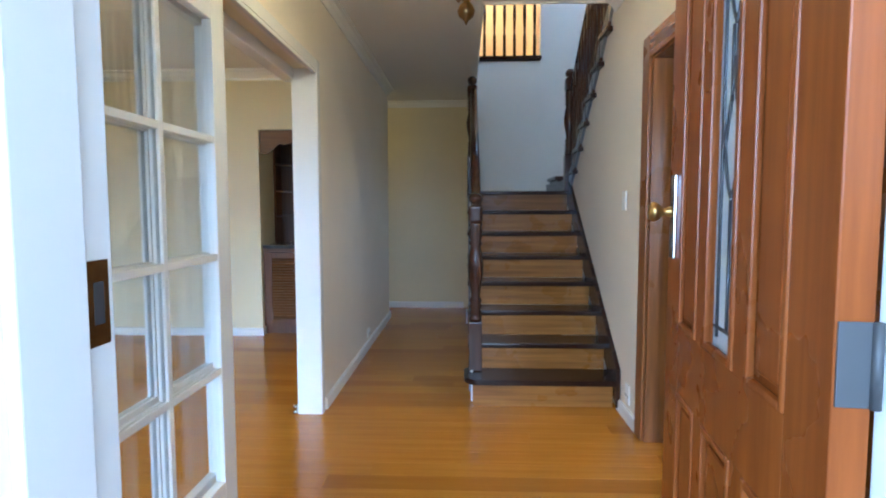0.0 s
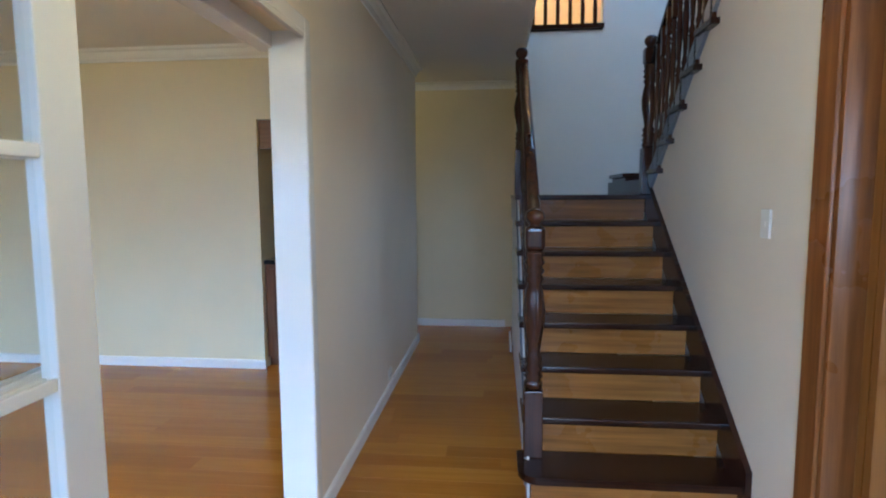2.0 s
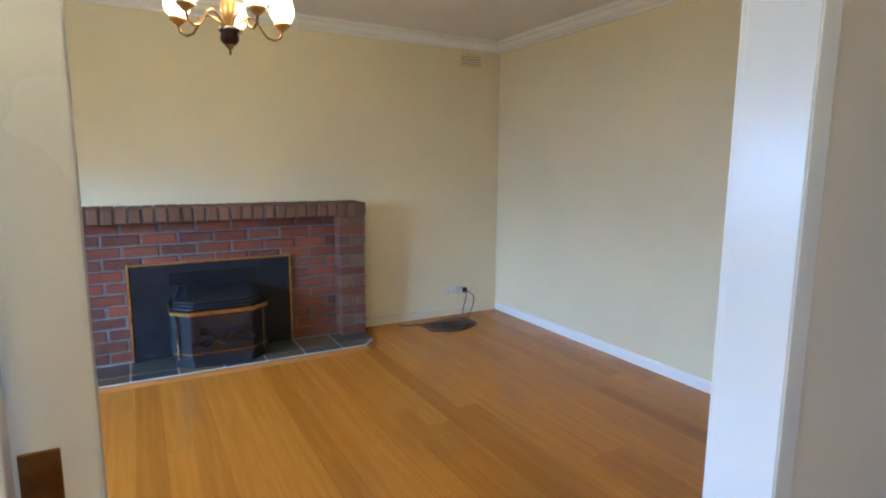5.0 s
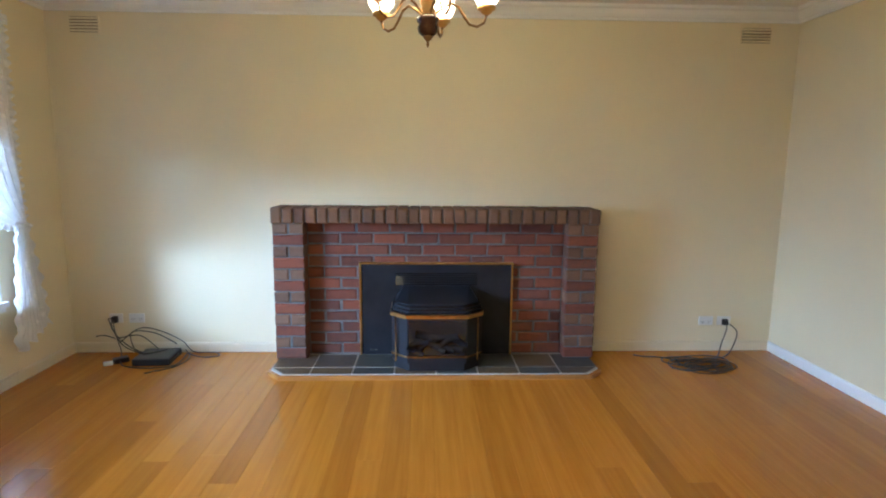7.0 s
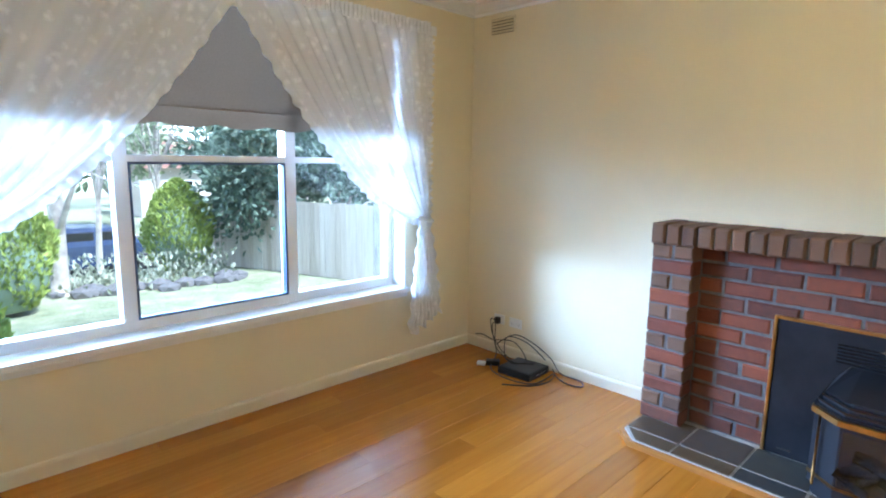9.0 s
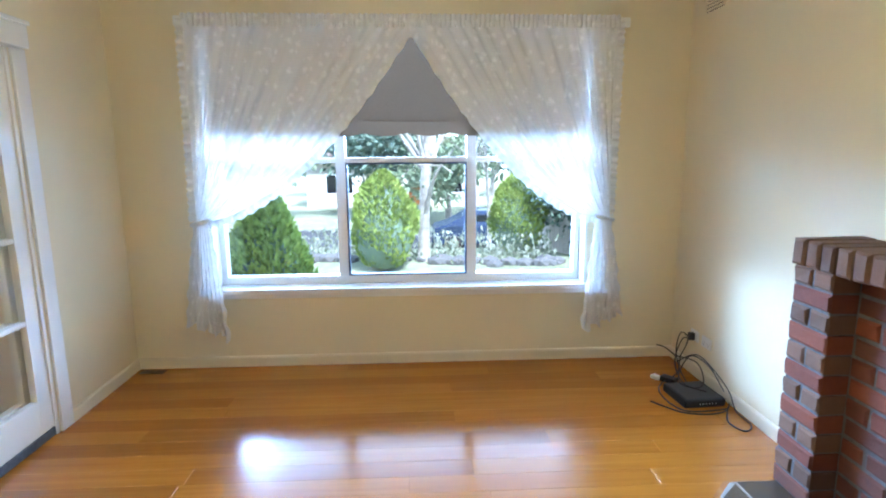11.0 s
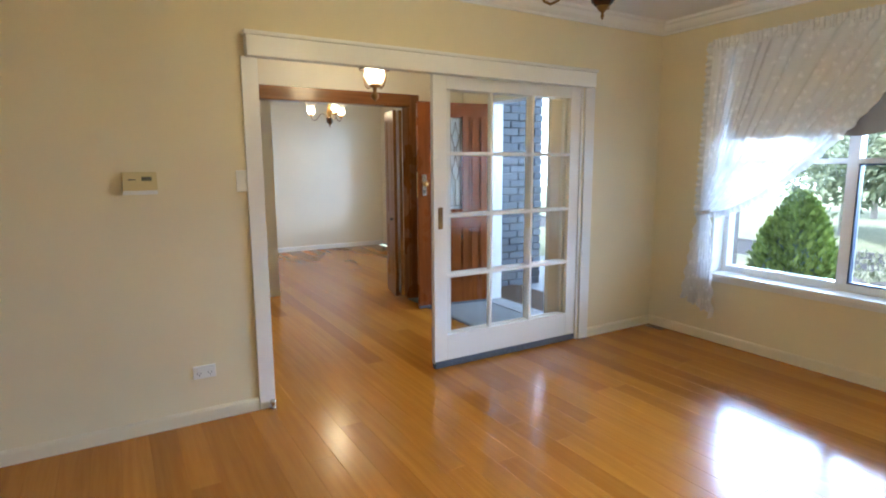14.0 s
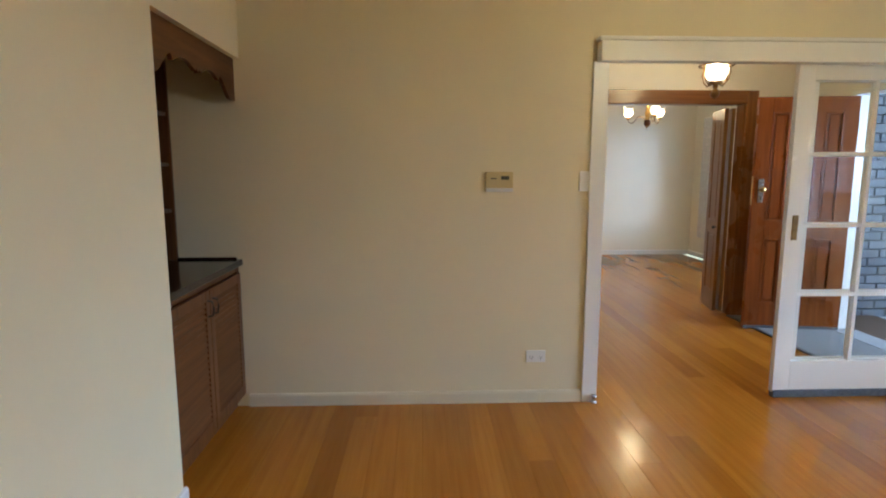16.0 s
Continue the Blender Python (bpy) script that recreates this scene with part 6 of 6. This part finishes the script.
PAINTS = [material("dark_blue_car_paint", (0.03, 0.045, 0.09), 0.25), material("silver_car_paint", (0.45, 0.46, 0.48), 0.3, 0.4)]
for x, y, mat, lab in ((-5.6, -16.6, PAINTS[0], "dark blue hatchback car parked on the street"), (-11.2, -17.2, PAINTS[1], "silver sedan car parked on the street")):
    car = thing("car", lab, "car", pose(x, y, SZ + 0.0125))
    bm = bmesh.new()
    prof = [(-2.1, 0.25), (-2.15, 0.6), (-1.95, 0.85), (-1.2, 0.95), (-0.6, 1.40), (0.7, 1.45), (1.5, 0.98), (2.05, 0.85), (2.15, 0.5), (2.1, 0.25)]
    a = [bm.verts.new((px, -0.82 + (0.12 if pz > 1.2 else 0), pz)) for px, pz in prof]
    b = [bm.verts.new((px, 0.82 - (0.12 if pz > 1.2 else 0), pz)) for px, pz in prof]
    bm.faces.new(a)
    bm.faces.new(list(reversed(b)))
    for i in range(len(prof)):
        j = (i + 1) % len(prof)
        bm.faces.new((a[i], b[i], b[j], a[j]))
    bmesh.ops.recalc_face_normals(bm, faces=bm.faces)
    bmesh.ops.bevel(bm, geom=bm.edges[:], offset=0.06, segments=2, affect="EDGES")
    part("body", bm, mat, car)
    part("side_windows", boxes([(-0.75, 0.0, 0.70, 0.80, 1.0, 1.32), (0.05, 0.85, 0.70, 0.80, 1.0, 1.32)], 0.03), BLACK_GLOSS, car, "dark side windows")
    for px in (-1.35, 1.35):
        for py in (-0.75, 0.75):
            w = part("wheel", lathe([(0.18, -0.09), (0.30, -0.09), (0.31, -0.07), (0.31, 0.07), (0.30, 0.09), (0.18, 0.09)], 20, Matrix.Translation((px, py, 0.31)) @ pose(0, 0, 0, 90, 0, 0)), RUBBER, car)
            part("rim", lathe([(0.18, -0.095), (0.18, 0.095)], 16, Matrix.Translation((px, py, 0.31)) @ pose(0, 0, 0, 90, 0, 0)), CHROME, w)
    part("tail_light", boxes([(-2.14, -2.06, 0.5, 0.75, 0.62, 0.76), (-2.14, -2.06, -0.75, -0.5, 0.62, 0.76)], 0.02), material("red_lens", (0.5, 0.02, 0.02), 0.2), car)
HOUSEWALL = painted("pale_house_render", (0.62, 0.57, 0.50), 0.8, 0.06)
ROOFM = mottled("terracotta_roof_tile", [(0.3, (0.16, 0.08, 0.055)), (0.7, (0.26, 0.14, 0.10))], 6, 0.8, 0.4)
for x, lab in ((-1.5, "pale single-storey house across the street"), (-17.0, "pale single-storey house further along the street")):
    hs = thing("house", lab, "house", pose(x, -32, SZ - 0.05))
    part("wall", box(-5.5, 5.5, -4, 0, 0, 2.9), HOUSEWALL, hs)
    rf = bmesh.new()
    q = [rf.verts.new(c) for c in ((-6, -4.5, 2.9), (6, -4.5, 2.9), (6, 0.5, 2.9), (-6, 0.5, 2.9), (-3.6, -2, 4.6), (3.6, -2, 4.6))]
    for f in ((0, 1, 5, 4), (1, 2, 5), (2, 3, 4, 5), (3, 0, 4), (3, 2, 1, 0)):
        rf.faces.new([q[i] for i in f])
    part("roof", rf, ROOFM, hs)
    for wx in (-3.6, 0.4, 3.4):
        w = part("window", boxes([(wx - 0.9, wx + 0.9, -0.02, 0.04, 0.9, 2.2)], 0.01), TRIM, hs)
        part("pane", boxes([(wx - 0.82, wx - 0.03, 0.035, 0.05, 0.98, 2.12), (wx + 0.03, wx + 0.82, 0.035, 0.05, 0.98, 2.12)]), BLACK_GLOSS, w)
    part("door", box(-1.9, -1.0, -0.02, 0.03, 0.0, 2.1, 0.01), FRAME_BROWN, hs)

nb = thing("house", "neighbouring house with blue-grey roof behind the fence", "house", pose(-13.2, -8.6, GZ - 0.1, 0, 0, -20))
part("wall", box(-2.8, 2.8, -3.5, 3.5, 0, 1.45), HOUSEWALL, nb)
rf = bmesh.new()
q = [rf.verts.new(c) for c in ((-3.2, -3.9, 1.45), (3.2, -3.9, 1.45), (3.2, 3.9, 1.45), (-3.2, 3.9, 1.45), (0, -2.2, 3.0), (0, 2.2, 3.0))]
for f in ((0, 1, 4), (1, 2, 5, 4), (2, 3, 5), (3, 0, 4, 5), (3, 2, 1, 0)):
    rf.faces.new([q[i] for i in f])
part("roof", rf, mottled("blue_grey_roof_tile", [(0.3, (0.20, 0.23, 0.27)), (0.7, (0.30, 0.33, 0.37))], 5, 0.7, 0.4), nb)

# bright overcast horizon beyond the street
bm = bmesh.new()
arc = [(90 * math.sin(a), -90 * math.cos(a)) for a in [radians(-100 + 10 * i) for i in range(21)]]
lo = [bm.verts.new((x, y, -3)) for x, y in arc]
hi = [bm.verts.new((x, y, 55)) for x, y in arc]
for i in range(20):
    bm.faces.new((lo[i], lo[i + 1], hi[i + 1], hi[i]))
structure("backdrop", bm, glow("overcast_horizon", (0.86, 0.92, 1.0), 1.6), "bright overcast sky at the horizon", "sky")

# ---- upstairs lamp: unseen fixture added for the warm glow ----
ul = thing("added_ceiling_light", "unseen round ceiling light added for the warm glow upstairs", "ceiling light", pose(0.2, 7.2, 4.999))
part("bowl", lathe([(0.02, -0.10), (0.10, -0.085), (0.16, -0.04), (0.17, -0.001)], 24), BULB, ul)
lamp("upstairs_glow", "POINT", pose(0.2, 7.2, 4.6), 13, WARM, radius=0.15)

# unseen fixture, added to carry the warm light inferred in the side passage
pg = thing("added_ceiling_light", "small unseen ceiling light added for the side passage's warm light", "ceiling light", pose(-1.65, 6.56, 2.599))
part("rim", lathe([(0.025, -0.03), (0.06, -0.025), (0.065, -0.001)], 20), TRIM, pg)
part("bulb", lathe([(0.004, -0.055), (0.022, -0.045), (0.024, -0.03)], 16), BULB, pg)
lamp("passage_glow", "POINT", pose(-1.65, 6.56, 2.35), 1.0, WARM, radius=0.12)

# ---- floorboards ----
structure("subfloor", boxes([(XL - 0.1, 5.15, YS - 0.05, 4.5, -0.12, -0.012), (XL - 0.1, XR, 4.5, YB + 0.05, -0.12, -0.012)]), GAP, "dark subfloor under the boards", "floor")
fl = tagged(new("floor"), "polished honey-coloured timber floorboards", "floor", kind="structure")
BW = 0.131
fr = random.Random(21)
y = YS
while y < YB:
    xa, xb = XL, (5.1 if y < 4.5 else (SX if y > 3.42 else XR + 0.05))
    if y < 0.52:
        spans = [(XL, XW), (XD, 5.1)] if y < 0.36 else [(XL, XW + 0.16), (XR, 5.1)]
    else:
        spans = [(xa, xb)]
    for s0, s1 in spans:
        x = s0 - fr.uniform(0, 1.5)
        while x < s1:
            ln = fr.uniform(0.9, 3.4)
            a, b = max(x, s0), min(x + ln, s1)
            x += ln
            if b - a < 0.02:
                continue
            y1 = min(y + BW, YB)
            c = 0.0011
            me = bpy.data.meshes.new("floorboard")
            lo = [(a, y, -0.011), (b, y, -0.011), (b, y1, -0.011), (a, y1, -0.011)]
            md = [(a, y, -0.0012), (b, y, -0.0012), (b, y1, -0.0012), (a, y1, -0.0012)]
            hi = [(a + c, y + c, 0), (b - c, y + c, 0), (b - c, y1 - c, 0), (a + c, y1 - c, 0)]
            fs = [(8, 9, 10, 11)]
            for o in (0, 4):
                for i in range(4):
                    k = (i + 1) % 4
                    fs.append((o + i, o + k, o + 4 + k, o + 4 + i))
            me.from_pydata(lo + md + hi, [], fs)
            me.materials.append(FLOOR)
            ob = new("floorboard", me)
            ob.parent = fl
    y += BW
